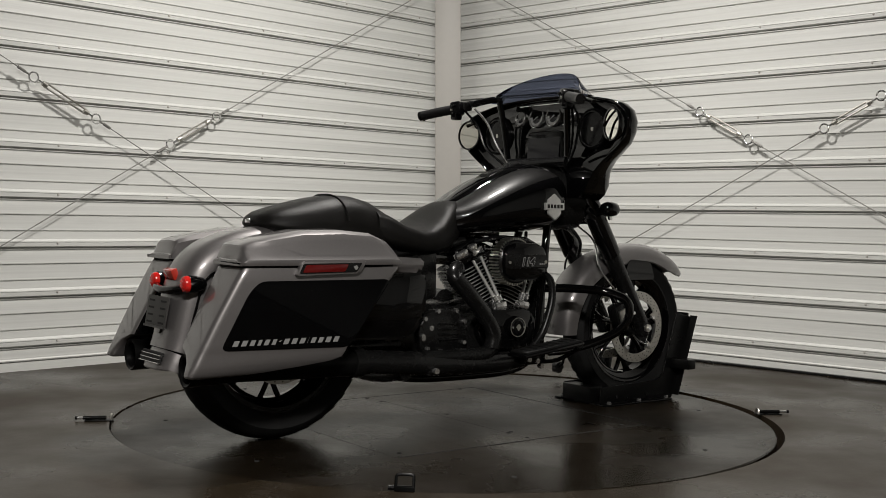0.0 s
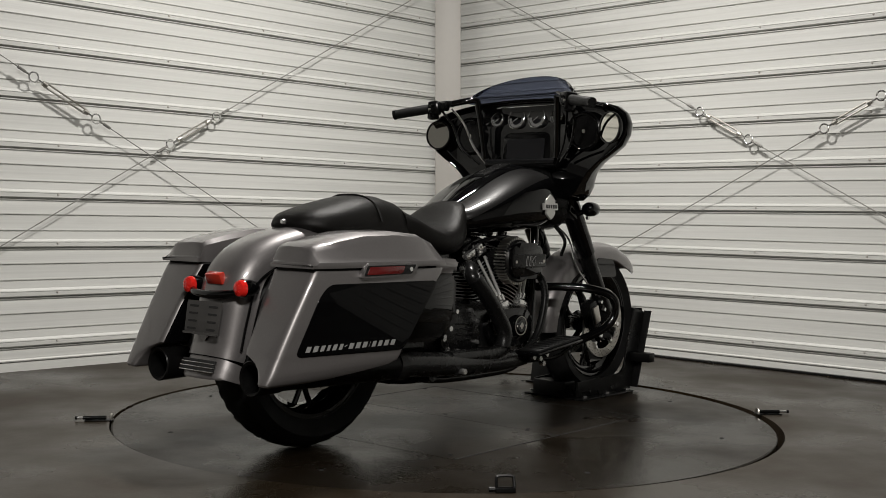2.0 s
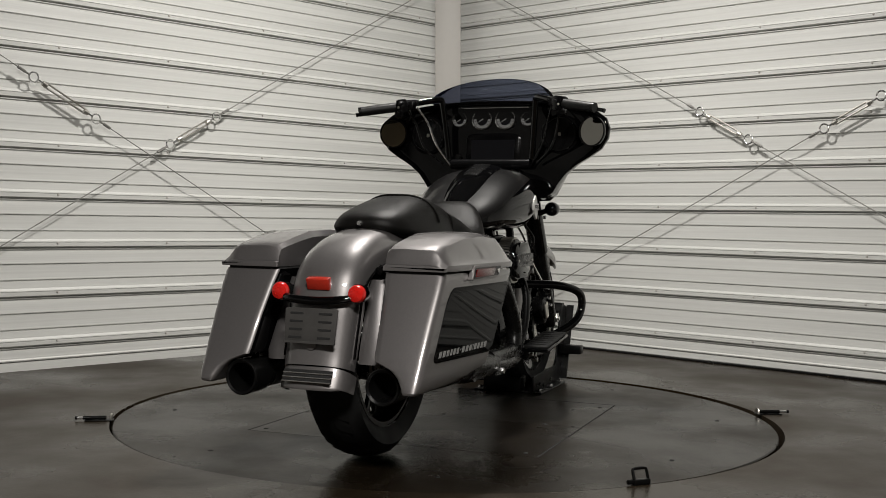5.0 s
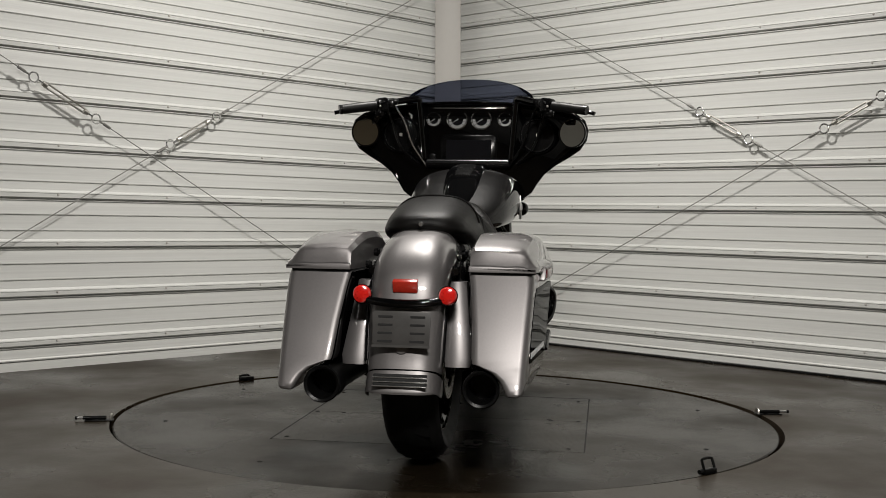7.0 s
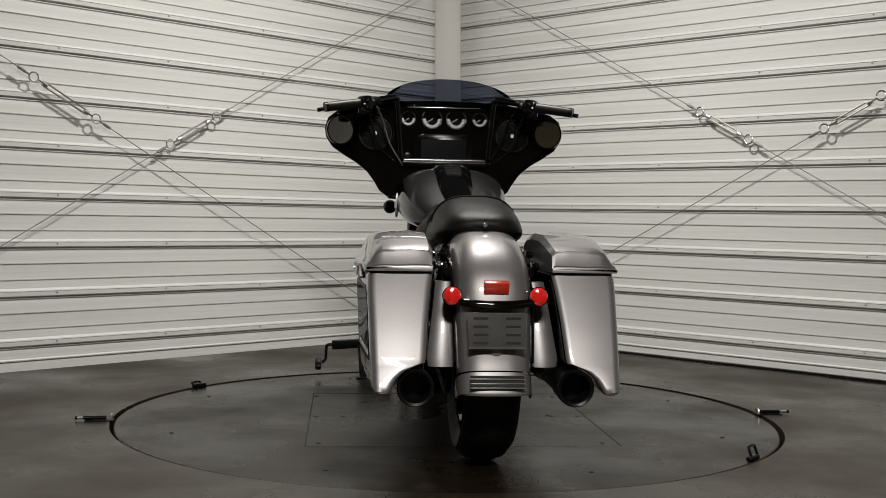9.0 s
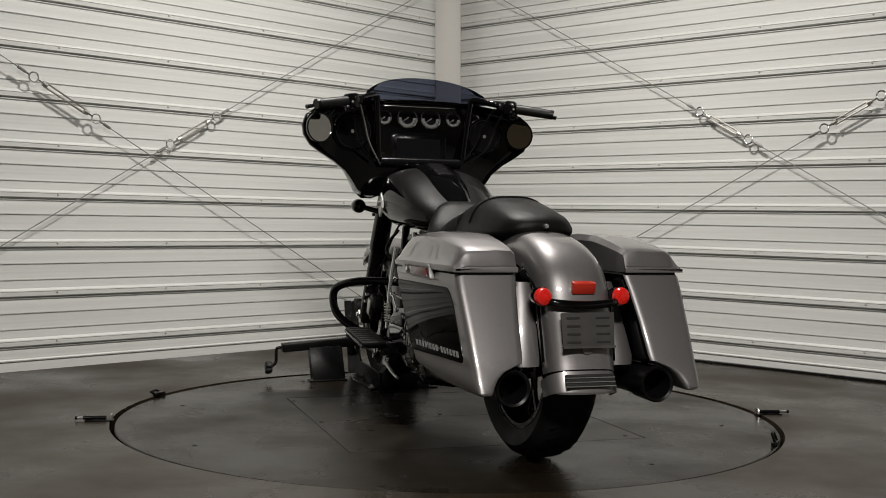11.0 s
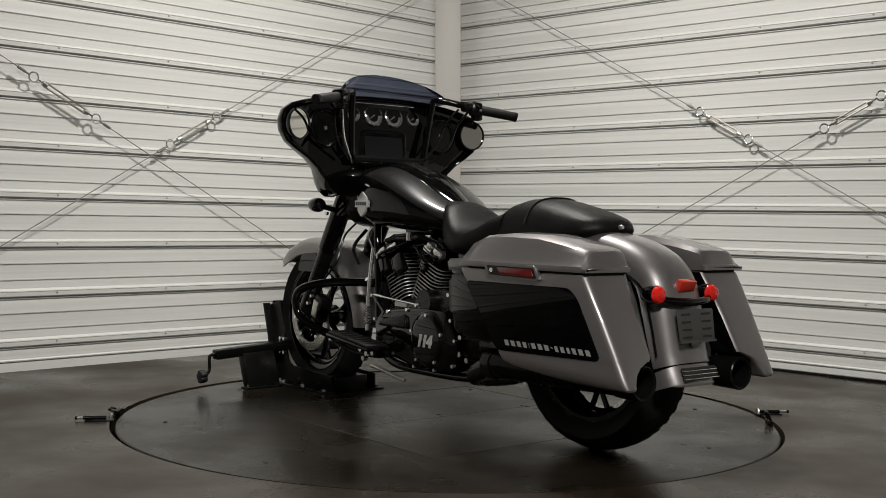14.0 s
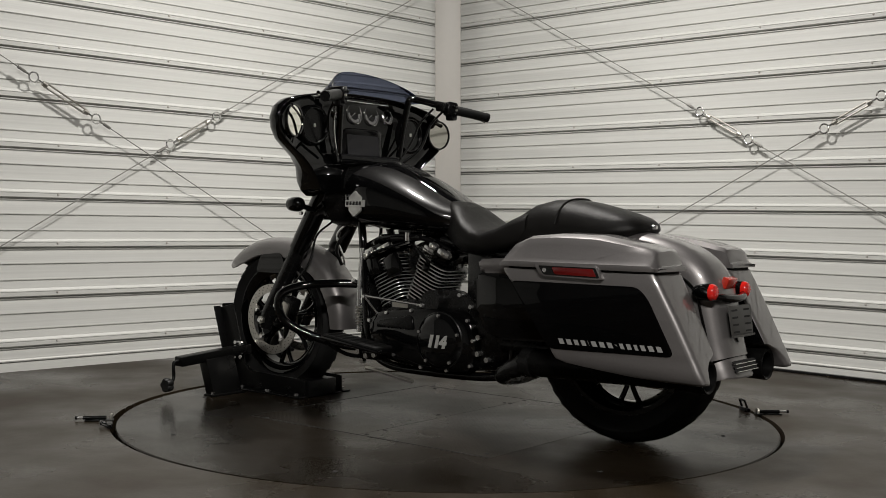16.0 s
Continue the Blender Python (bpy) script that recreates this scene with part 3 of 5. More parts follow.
    part("lid_gasket", loft([[(x, y, 0.5835) for x, y, _ in ring(0, -1.033, -0.484, 0.170, 0.353, 0.045)], [(x, y, 0.5915) for x, y, _ in ring(0, -1.033, -0.484, 0.170, 0.353, 0.045)]]), M["pit"], bag)
    # black side panel with its light print
    poly = rounded([(-1.098, 0.342), (-1.010, 0.512), (-0.975, 0.545), (-0.525, 0.545), (-0.672, 0.336)], 0.025)
    part("side_panel", leaned(plate(poly, 0.003, side_m(s * 0.3525, s), 0.001)), M["panel"], bag, "gloss black side panel")
    # lettering replaced by plain bars
    x = -1.062
    for k, w in enumerate((0.026, 0.026, 0.024, 0.020, 0.024, 0.022, 0.014, 0.026, 0.026, 0.026, 0.010, 0.024, 0.024, 0.026, 0.026)):
        h = 0.004 if k == 6 else 0.0165
        z0 = 0.3545 + (0.008 if k == 6 else 0)
        part("print_bar", leaned(plate([(x, z0), (x + w - 0.0095, z0), (x + w - 0.002, z0 + h), (x + 0.0075, z0 + h)], 0.0008, side_m(s * 0.3557, s))), M["silver"], bag)
        x += w + 0.0009
    # latch with reflector
    frame_m = side_m(s * 0.353, s)
    latch = part("latch", leaned(plate(rounded([(-0.866, 0.560), (-0.846, 0.604), (-0.622, 0.604), (-0.648, 0.566)], 0.008), 0.014, frame_m, 0.003)), M["gunship"], bag, "grey latch frame with red reflector")
    part("latch_recess", leaned(plate(rounded([(-0.856, 0.566), (-0.842, 0.597), (-0.640, 0.598), (-0.660, 0.570)], 0.006), 0.0012, side_m(s * (0.353 + 0.0142), s))), M["satin"], bag)
    part("side_reflector", leaned(plate(rounded([(-0.846, 0.570), (-0.834, 0.593), (-0.690, 0.594), (-0.702, 0.572)], 0.004), 0.003, side_m(s * (0.353 + 0.0152), s), 0.001)), M["red_dark"], bag, "red side reflector")
    part("keyhole", leaned(rod((-0.664, s * 0.366, 0.584), (-0.664, s * 0.3715, 0.584), 0.007, 14)), M["chrome"], bag)
    part("support_rail", tube([(-0.55, s * 0.20, 0.40), (-0.62, s * 0.21, 0.32), (-1.0, s * 0.23, 0.300), (-1.08, s * 0.22, 0.34)], 0.012, 5, 10), M["black"], bag)


saddlebag(-1)
saddlebag(1)


# ---- seat ----
def seat_ring(x, zt, zb, w, e=2.8, n=26, taper=0.0):
    """A cross-section of the padding, narrower towards its top by taper."""
    return [(x, y * (1.0 - taper * (z - zb) / (zt - zb)), z) for y, z in oval(0, (zt + zb) / 2, w, (zt - zb) / 2, e, n)]


rider = [(-0.42, 0.775, 0.640, 0.145), (-0.37, 0.755, 0.630, 0.165), (-0.31, 0.722, 0.618, 0.180), (-0.25, 0.703, 0.608, 0.186), (-0.20, 0.712, 0.606, 0.180), (-0.155, 0.735, 0.610, 0.166), (-0.120, 0.763, 0.618, 0.148), (-0.09, 0.786, 0.628, 0.130), (-0.06, 0.802, 0.640, 0.110), (-0.03, 0.806, 0.66, 0.088), (-0.008, 0.800, 0.70, 0.064)]
seat = part("seat", loft([seat_ring(*r, 3.3) for r in rider]), M["leather"], bike, "black vinyl rider seat")
pill = [(-0.834, 0.729, 0.714, 0.040), (-0.826, 0.742, 0.702, 0.078), (-0.800, 0.756, 0.690, 0.114), (-0.755, 0.770, 0.676, 0.135), (-0.69, 0.787, 0.660, 0.147), (-0.62, 0.803, 0.650, 0.153), (-0.55, 0.814, 0.640, 0.156), (-0.485, 0.812, 0.632, 0.157), (-0.42, 0.797, 0.628, 0.158), (-0.37, 0.768, 0.626, 0.158), (-0.33, 0.740, 0.634, 0.156)]
part("pillion_pad", loft([seat_ring(r[0], r[1], r[2], r[3] * 1.06, 2.9, 34, 0.30) for r in pill]), M["leather"], seat, "black vinyl pillion pad")
bm = bmesh.new()
ring = seat_ring(-0.535, 0.8135, 0.638, 0.1665, 2.9, 48, 0.30)
tube([(-0.560 + 0.45 * abs(y) ** 1.6, y * 1.012, z + 0.0015) for _, y, z in ring[:25]], 0.0035, 2, 6, bm)
part("seam", bm, M["leather"], seat, "raised seat seam")
part("seat_screw", spin([(0, -0.012), (0.006, -0.012), (0.008, -0.006), (0.008, 0.002), (0, 0.002)], (-0.838, 0, 0.722), "x", 14), M["chrome"], bike, "chrome seat screw")
part("seat_base", loft([[(x, y, z) for y, z in oval(0, 0.645, 0.12, 0.03, 3, 16)] for x in (-0.70, -0.5, -0.3, -0.1)]), M["satin"], bike)

# ---- fuel tank ----
TANK = [(-0.125, 0.740, 0.698, 0.045), (-0.110, 0.757, 0.690, 0.085), (-0.08, 0.778, 0.688, 0.112), (-0.04, 0.796, 0.686, 0.140), (0.03, 0.834, 0.686, 0.172), (0.12, 0.882, 0.688, 0.192), (0.21, 0.919, 0.690, 0.203), (0.29, 0.938, 0.694, 0.206), (0.35, 0.940, 0.704, 0.198), (0.395, 0.926, 0.726, 0.176), (0.425, 0.898, 0.762, 0.135), (0.438, 0.862, 0.80, 0.07)]


EDGE = [(-0.15, 0.700), (-0.04, 0.752), (0.07, 0.812), (0.20, 0.866), (0.31, 0.898), (0.44, 0.912)]


def tank_mesh():
    """Rings whose points keep the border between the side paint and the top panel on one smooth line."""
    rings, e, top, low = [], 2.7, 40, 48
    for x, zt, zb, w in TANK:
        c, h = (zt + zb) / 2, (zt - zb) / 2
        edge = np.interp(x, [q[0] for q in EDGE], [q[1] for q in EDGE])
        f = max(-0.75, min(0.93, (edge - c) / h))
        a0 = math.asin(math.copysign(abs(f) ** (e / 2), f))
        angles = [a0 + (math.pi - 2 * a0) * k / top for k in range(top)] + [math.pi - a0 + (math.pi + 2 * a0) * k / low for k in range(low)]
        rings.append([(x, w * 1.03 * math.copysign(abs(math.cos(a)) ** (2 / e), math.cos(a)), c + h * math.copysign(abs(math.sin(a)) ** (2 / e), math.sin(a))) for a in angles])
    lines = [curve3(c, 7) for c in zip(*rings)]
    bm = loft([[l[i] for l in lines] for i in range(len(lines[0]))])
    bm.faces.ensure_lookup_table()
    for i, f in enumerate(bm.faces):
        if len(f.verts) == 4 and i % (top + low) < top:
            f.material_index = 1
    return bm


tank = part("fuel_tank", tank_mesh(), [M["black"], M["charcoal"]], bike, "black fuel tank with charcoal top panels", 60)
bm = loft([[(x, y, z) for y, z in oval(0, zt, w, 0.028, 3, 16)] for x, zt, w in ((-0.05, 0.772, 0.04), (-0.02, 0.787, 0.055), (0.03, 0.816, 0.064), (0.10, 0.857, 0.070), (0.20, 0.904, 0.073), (0.30, 0.928, 0.073), (0.38, 0.922, 0.068), (0.42, 0.900, 0.058))])
part("tank_console", bm, M["black"], tank, "gloss black tank console")
part("console_door", loft([[(x, y, z) for y, z in oval(0, zt, w, 0.006, 3, 14)] for x, zt, w in ((0.14, 0.905, 0.028), (0.16, 0.914, 0.034), (0.28, 0.952, 0.036), (0.30, 0.953, 0.03))]), M["satin"], tank)
for s in (-1, 1):
    # tank badge as a plain shield with a crossbar
    bmat = facing((0.308, s * 0.2075, 0.790), (0.12, s, 0.05))
    badge = part("badge", plate(rounded([(0, -0.050), (0.034, -0.028), (0.036, 0.026), (0.016, 0.038), (0, 0.050), (-0.016, 0.038), (-0.036, 0.026), (-0.034, -0.028)], 0.006, 2), 0.008, bmat, 0.002), M["badge"], tank, "silver shield-shaped tank badge")
    part("badge_bar", plate([(-0.052, -0.012), (0.052, -0.012), (0.052, 0.014), (-0.052, 0.014)], 0.011, bmat, 0.002), M["badge"], tank)
    for k in range(5):
        part("badge_mark", plate([(-0.044 + 0.018 * k, -0.006), (-0.031 + 0.018 * k, -0.006), (-0.031 + 0.018 * k, 0.008), (-0.044 + 0.018 * k, 0.008)], 0.0006, bmat @ pose(0, 0, 0.0112)), M["satin"], tank)

# ---- front end: fork, fairing, bars ----
YO = 0.016  # the bars are turned a touch to the left
for s in (-1, 1):
    leg = part("fork_leg", tube([(0.90, s * 0.112, 0.272), (0.888, s * 0.112, 0.31), (0.845, s * 0.112, 0.385), (0.693, s * 0.112, 0.63)], [0.026, 0.032, 0.033, 0.033], 3, 18), M["satin"], bike, "black fork lower leg")
    part("fork_cover", rod((0.708, s * 0.112, 0.606), (0.49, s * 0.112, 0.96), 0.040, 20), M["black"], leg)
    part("axle_nut", rod((0.89, s * 0.128, 0.306), (0.89, s * 0.152, 0.306), 0.017, 6), M["steel"], leg, "steel axle nut")
    part("axle_tip", rod((0.89, s * 0.152, 0.306), (0.89, s * 0.160, 0.306), 0.009, 12), M["chrome"], leg)
    cal = part("brake_caliper", box((0.765, s * 0.104, 0.350), (0.062, 0.056, 0.118), 0.014, pose(0, 0, 0, 0, -20)), M["satin"], leg, "brake caliper")
    part("caliper_face", box((0.765, s * 0.134, 0.350), (0.040, 0.012, 0.074), 0.005, pose(0, 0, 0, 0, -20)), M["steel"], leg)
    for dx, dz in ((0.034, 0.062), (0.010, 0.105), (0.06, 0.03)):
        part("caliper_bolt", rod((0.755 + dx, s * 0.130, 0.34 + dz), (0.755 + dx, s * 0.145, 0.34 + dz), 0.007, 8), M["chrome"], leg)
    part("brake_line", tube([(0.80, s * 0.115, 0.42), (0.70, s * 0.13, 0.48), (0.655, s * 0.10, 0.56), (0.66, s * 0.06, 0.66), (0.58, s * 0.05, 0.72)], 0.0045, 5, 6), M["chrome"] if s < 0 else M["satin"], leg)
part("axle", rod((0.89, -0.13, 0.306), (0.89, 0.13, 0.306), 0.012, 12), M["steel"], bike)
part("triple_clamp", box((0.585, 0, 0.765), (0.10, 0.29, 0.04), 0.012, pose(0, 0, 0, 0, 32)), M["black"], bike)
part("steering_head", loft([[(x, y, z) for y, z in oval(0, (a + b) / 2, w, (b - a) / 2, 3, 18)] for x, a, b, w in ((0.36, 0.72, 0.93, 0.06), (0.44, 0.70, 0.96, 0.12), (0.54, 0.70, 0.97, 0.14), (0.60, 0.74, 0.94, 0.10))]), M["satin"], bike)
for s in (-1, 1):
    sig = part("front_turn_signal", spin([(0, 0.042), (0.016, 0.040), (0.026, 0.028), (0.029, 0.006), (0.029, -0.016), (0.024, -0.030), (0.012, -0.038), (0, -0.039)], (0.612, YO + s * 0.212, 0.786), "x", 26), M["black"], bike, "black bullet front turn signal")
    part("signal_stalk", rod((0.59, s * 0.13, 0.76), (0.607, YO + s * 0.195, 0.782), 0.011, 10), M["black"], sig)
    part("fork_bolt", rod((0.66, s * 0.145, 0.752), (0.66, s * 0.156, 0.752), 0.008, 8), M["chrome"], sig)

HALF = [(0.0, 1.222), (0.10, 1.221), (0.20, 1.216), (0.30, 1.204), (0.38, 1.190), (0.44, 1.172), (0.476, 1.145), (0.490, 1.105), (0.484, 1.065), (0.458, 1.025), (0.415, 0.995), (0.36, 0.962), (0.315, 0.925), (0.285, 0.885), (0.265, 0.850), (0.235, 0.828), (0.19, 0.826), (0.12, 0.850), (0.0, 0.870)]


def wing(x, k, dz=0.0):
    """The fairing's outline at x, shrunk by k about its middle."""
    x = 0.424 + (x - 0.424) * 0.7
    full = HALF + [(-y, z) for y, z in HALF[-2:0:-1]]
    cz = 1.05
    out = []
    for y, z in full:
        low = min(1.0, max(0.0, (cz - z) / 0.16))
        ky, kz = k + (1 - k) * 0.86 * low, k + (1 - k) * 0.95 * low
        out.append((x - 0.12 * max(0.0, 1.0 - z) * max(0.0, x - 0.44) / 0.19, YO + y * ky, cz + dz + (z - cz) * kz))
    return out


def fairing_mesh():
    rings = [wing(0.470, 0.90), wing(0.432, 0.955), wing(0.424, 0.985), wing(0.436, 1.0), wing(0.470, 0.998), wing(0.508, 0.975), wing(0.543, 0.92), wing(0.574, 0.83, -0.004), wing(0.600, 0.70, -0.008), wing(0.620, 0.53, -0.014), wing(0.632, 0.3, -0.016), wing(0.637, 0.05, -0.016)]
    cols = [curve3(c, 2) for c in zip(*rings)]
    bm = loft([[c[i] for c in cols] for i in range(len(cols[0]))])
    return bm


fairing = part("fairing", fairing_mesh(), M["black"], bike, "gloss black batwing fairing", 50)
part("inner_fairing", loft([wing(0.491, 0.905), wing(0.4726, 0.895), wing(0.4754, 0.875)]), M["plastic"], fairing, "black inner fairing")
# headlamp nose
part("headlamp", spin([(0.105, -0.02), (0.105, 0.03), (0.095, 0.045), (0.06, 0.056), (0, 0.060)], (0.600, YO, 1.03), "x", 36), M["clear"], fairing, "round headlamp glass")
part("headlamp_rim", spin([(0.118, -0.03), (0.118, 0.026), (0.108, 0.036), (0.104, 0.030), (0.104, -0.03)], (0.600, YO, 1.03), "x", 36), M["black"], fairing)


def screen_mesh():
    rings = []
    for k in range(9):
        v = k / 8
        row = []
        for i in range(25):
            u = -1 + 2 * i / 24
            y = 0.268 * u
            top = 1.2125 + 0.106 * max(0.0, 1 - abs(u) ** 2.1) ** 0.62
            z = 1.212 + (top - 1.212) * v
            x = 0.562 - 0.055 * v - 0.115 * u * u - (0.012 * v * v)
            row.append(Vector((x, YO - 0.012 + y, z)))
        rings.append(row)
    back = [[p + Vector((0.004, 0, 0.0)) for p in r] for r in rings]
    return loft([a + b[::-1] for a, b in zip(rings, back)])


part("windscreen", screen_mesh(), M["tint"], fairing, "low dark blue tinted windscreen")
part("screen_trim", tube([(0.447, YO + 0.262, 1.212), (0.515, YO + 0.16, 1.219), (0.556, YO, 1.222), (0.515, YO - 0.16, 1.219), (0.447, YO - 0.262, 1.212)], 0.007, 5, 8), M["black"], fairing)


# dash
def dash():
    tilt = pose(0, 0, 0, 0, 10)
    back = (-1, 0, 0.22)
    hood = loft([[(x, YO + y, z) for y, z in oval(0, zc, w, h, 4, 28)] for x, zc, w, h in ((0.50, 1.147, 0.215, 0.050), (0.468, 1.150, 0.212, 0.052), (0.456, 1.150, 0.205, 0.049), (0.461, 1.149, 0.198, 0.044))])
    d = part("dash_panel", hood, M["black"], fairing, "gloss black instrument panel")
    for dy, r in ((0.148, 0.029), (0.050, 0.040), (-0.050, 0.040), (-0.148, 0.029)):
        m = facing((0.459, YO + dy, 1.147), back)

        def ringed(prof, material, name, label="", seg=36):
            bm = spin(prof, (0, 0, 0), "z", seg)
            bmesh.ops.transform(bm, matrix=m, verts=bm.verts[:])
            return part(name, bm, material, fairing, label)
        ringed([(0, -0.004), (r, -0.004), (r, 0.002), (0, 0.002)], M["screen"], "gauge", "round black instrument")
        ringed([(r * 0.62, 0.0024), (r * 0.90, 0.0024), (r * 0.90, 0.0034), (r * 0.62, 0.0034)], M["dial"], "dial_ring", "light grey dial ring")
        ringed([(r * 1.06, -0.002), (r * 1.07, 0.008), (r * 1.0, 0.010), (r * 0.95, 0.006), (r * 0.95, 0.002)], M["chrome"], "bezel", "bright bezel")
        for k in range(11):
            a = radians(220 - 26 * k)
            part("tick", plate([(-0.0007, r * 0.64), (0.0007, r * 0.64), (0.0007, r * 0.88), (-0.0007, r * 0.88)], 0.0006, m @ pose(0, 0, 0.0036, 0, 0, math.degrees(a) - 90)), M["satin"], fairing)
        part("needle", plate([(-0.002, -r * 0.15), (0.002, -r * 0.15), (0.0005, r * 0.75), (-0.0005, r * 0.75)], 0.001, m @ pose(0, 0, 0.0046, 0, 0, 125)), M["silver"], fairing)
        if r > 0.035:
            part("dial_display", plate([(-0.013, -0.034), (0.013, -0.034), (0.013, -0.026), (-0.013, -0.026)], 0.001, m @ pose(0, 0, 0.0036)), M["silver"], fairing)
    # display with frame and keys
    part("display_frame", loft([[(x, YO + y, z) for y, z in oval(0, 1.03, w, h, 6, 24)] for x, w, h in ((0.49, 0.125, 0.066), (0.458, 0.122, 0.064), (0.453, 0.115, 0.058))]), M["plastic"], fairing)
    part("display", plate(rounded([(-0.093, -0.045), (0.093, -0.045), (0.093, 0.048), (-0.093, 0.048)], 0.006), 0.003, facing((0.4525, YO, 1.030), (-1, 0, 0.1))), M["screen"], fairing, "dark dashboard display")
    part("display_trim", box((0.450, YO, 0.978), (0.004, 0.165, 0.004), 0.001), M["chrome"], fairing)
    part("trim_bar", box((0.455, YO, 1.196), (0.006, 0.30, 0.004), 0.001), M["chrome"], fairing)
    part("knob", spin([(0, 0), (0.013, 0), (0.013, -0.012), (0, -0.014)], (0.452, YO + 0.150, 0.995), "x", 18), M["satin"], fairing)
    for k in range(6):
        part("switch", box((0.455, YO + (k - 2.5) * 0.022, 0.955), (0.016, 0.014, 0.010), 0.003), M["steel"] if k in (1, 4) else M["plastic"], fairing)
    for s in (-1, 1):
        c = (0.452, YO + s * 0.283, 1.085)
        sp = part("speaker", spin([(0.078, 0.012), (0.078, -0.010), (0.072, -0.014), (0.064, -0.006), (0.0, -0.008)], c, "x", 36), M["plastic"], fairing, "round black fairing speaker")
        part("speaker_ring", spin([(0.068, -0.0122), (0.068, -0.016), (0.064, -0.016), (0.064, -0.0122)], c, "x", 36, closed=True), M["satin"], fairing)
        part("speaker_mark", plate(rounded([(-0.006, -0.007), (0.006, -0.007), (0.006, 0.007), (-0.006, 0.007)], 0.003, 2), 0.002, facing((c[0] - 0.009, c[1], c[2]), (-1, 0, 0))), M["steel"], fairing)
        # mirror in the wing
        q = Vector((0.405, YO + s * 0.425, 1.092))
        fm = facing(q, (-1, -s * 0.25, 0.02))
        house = spin([(0.0, -0.050), (0.030, -0.044), (0.045, -0.025), (0.052, -0.004), (0.051, 0.004), (0.046, 0.004), (0.046, 0.0)], (0, 0, 0), "z", 32)
        glassm = spin([(0, 0.0005), (0.046, 0.0005), (0.046, -0.001), (0, -0.001)], (0, 0, 0), "z", 32)
        for bm in (house, glassm):
            bmesh.ops.scale(bm, vec=(1.12, 1.2, 1), verts=bm.verts[:])
            bmesh.ops.transform(bm, matrix=fm, verts=bm.verts[:])
        mir = part("mirror", house, M["black"], fairing, "black oval mirror on the fairing edge")
        part("mirror_glass", glassm, M["mirror"], fairing, "mirror glass")


dash()

# handlebar: tall mini risers with flat grips
bar_pts = [(0.415, 0.178, 0.985), (0.402, 0.188, 1.10), (0.386, 0.197, 1.205), (0.380, 0.202, 1.222), (0.362, 0.220, 1.223), (0.315, 0.277, 1.208), (0.257, 0.355, 1.187), (0.225, 0.42, 1.176), (0.197, 0.474, 1.165)]
bars = part("handlebar", tube([(x, YO + y, z) for x, y, z in bar_pts], 0.013, 6, 14), M["black"], bike, "gloss black tall handlebar")
part("bar_half", tube([(x, YO - y, z) for x, y, z in bar_pts], 0.013, 6, 14), M["black"], bars)
part("bar_clamp", rod((0.425, YO - 0.17, 0.965), (0.425, YO + 0.17, 0.965), 0.02, 14), M["plastic"], bars)
for s in (-1, 1):
    def bp(x, y, z):
        return (x + 0.023, YO + s * y, z)
    g = part("grip", tube([bp(0.236, 0.352, 1.186), bp(0.205, 0.410, 1.176), bp(0.172, 0.478, 1.164)], [0.0195, 0.0195, 0.0185], 4, 18), M["grip"], bars, "black rubber grip")
    part("grip_end", rod(bp(0.174, 0.474, 1.165), bp(0.169, 0.486, 1.1625), 0.019, 18), M["satin"], bars)
    hm = facing(bp(0.246, 0.330, 1.189), (s * 0.0 - 0.45, s * 0.89, -0.14))
    sw = part("switch_housing", box((0, 0, 0), (0.050, 0.058, 0.046), 0.010, None), M["plastic"], bars, "black switch housing")
    sw.matrix_local = hm
    part("switch_lower", box(bp(0.246, 0.337, 1.160), (0.036, 0.040, 0.034), 0.008), M["plastic"], bars)
    for k in range(3):
        part("button", box(bp(0.222 + 0.004 * k, 0.318 + 0.012 * k, 1.200 - 0.006 * k), (0.012, 0.009, 0.008), 0.002), M["satin"], bars)
    part("lever", tube([bp(0.285, 0.325, 1.190), bp(0.272, 0.37, 1.182), bp(0.245, 0.43, 1.172), bp(0.215, 0.49, 1.160), bp(0.205, 0.515, 1.154)], [0.010, 0.008, 0.0075, 0.007, 0.0085], 4, 10), M["black"], bars, "black hand lever")
    part("reservoir", box(bp(0.290, 0.300, 1.208), (0.045, 0.060, 0.024), 0.008), M["satin"], bars)
    part("lever_perch", box(bp(0.268, 0.300, 1.196), (0.040, 0.036, 0.034), 0.007), M["satin"], bars)
    part("bar_clamp_ring", tube([bp(0.262, 0.309, 1.197), bp(0.256, 0.318, 1.1945)], [0.021, 0.021], 2, 14), M["plastic"], bars)
    for k in range(4):
        part("switch_button", box(bp(0.214 + 0.003 * k, 0.322 + 0.010 * (k % 2), 1.196 - 0.013 * k), (0.010, 0.008, 0.008), 0.002), M["steel"] if k == 1 else M["satin"], bars)
    part("clutch_cable" if s > 0 else "brake_hose", tube([bp(0.300, 0.285, 1.190), bp(0.345, 0.255, 1.13), bp(0.372, 0.225, 1.04), bp(0.40, 0.17, 0.955)], 0.0045, 6, 8), M["chrome"] if s > 0 else M["satin"], bars)
    part("cable", tube([bp(0.275, 0.315, 1.180), bp(0.330, 0.300, 1.12), bp(0.350, 0.270, 1.03), bp(0.385, 0.20, 0.965)], 0.005, 6, 8), M["satin"], bars)
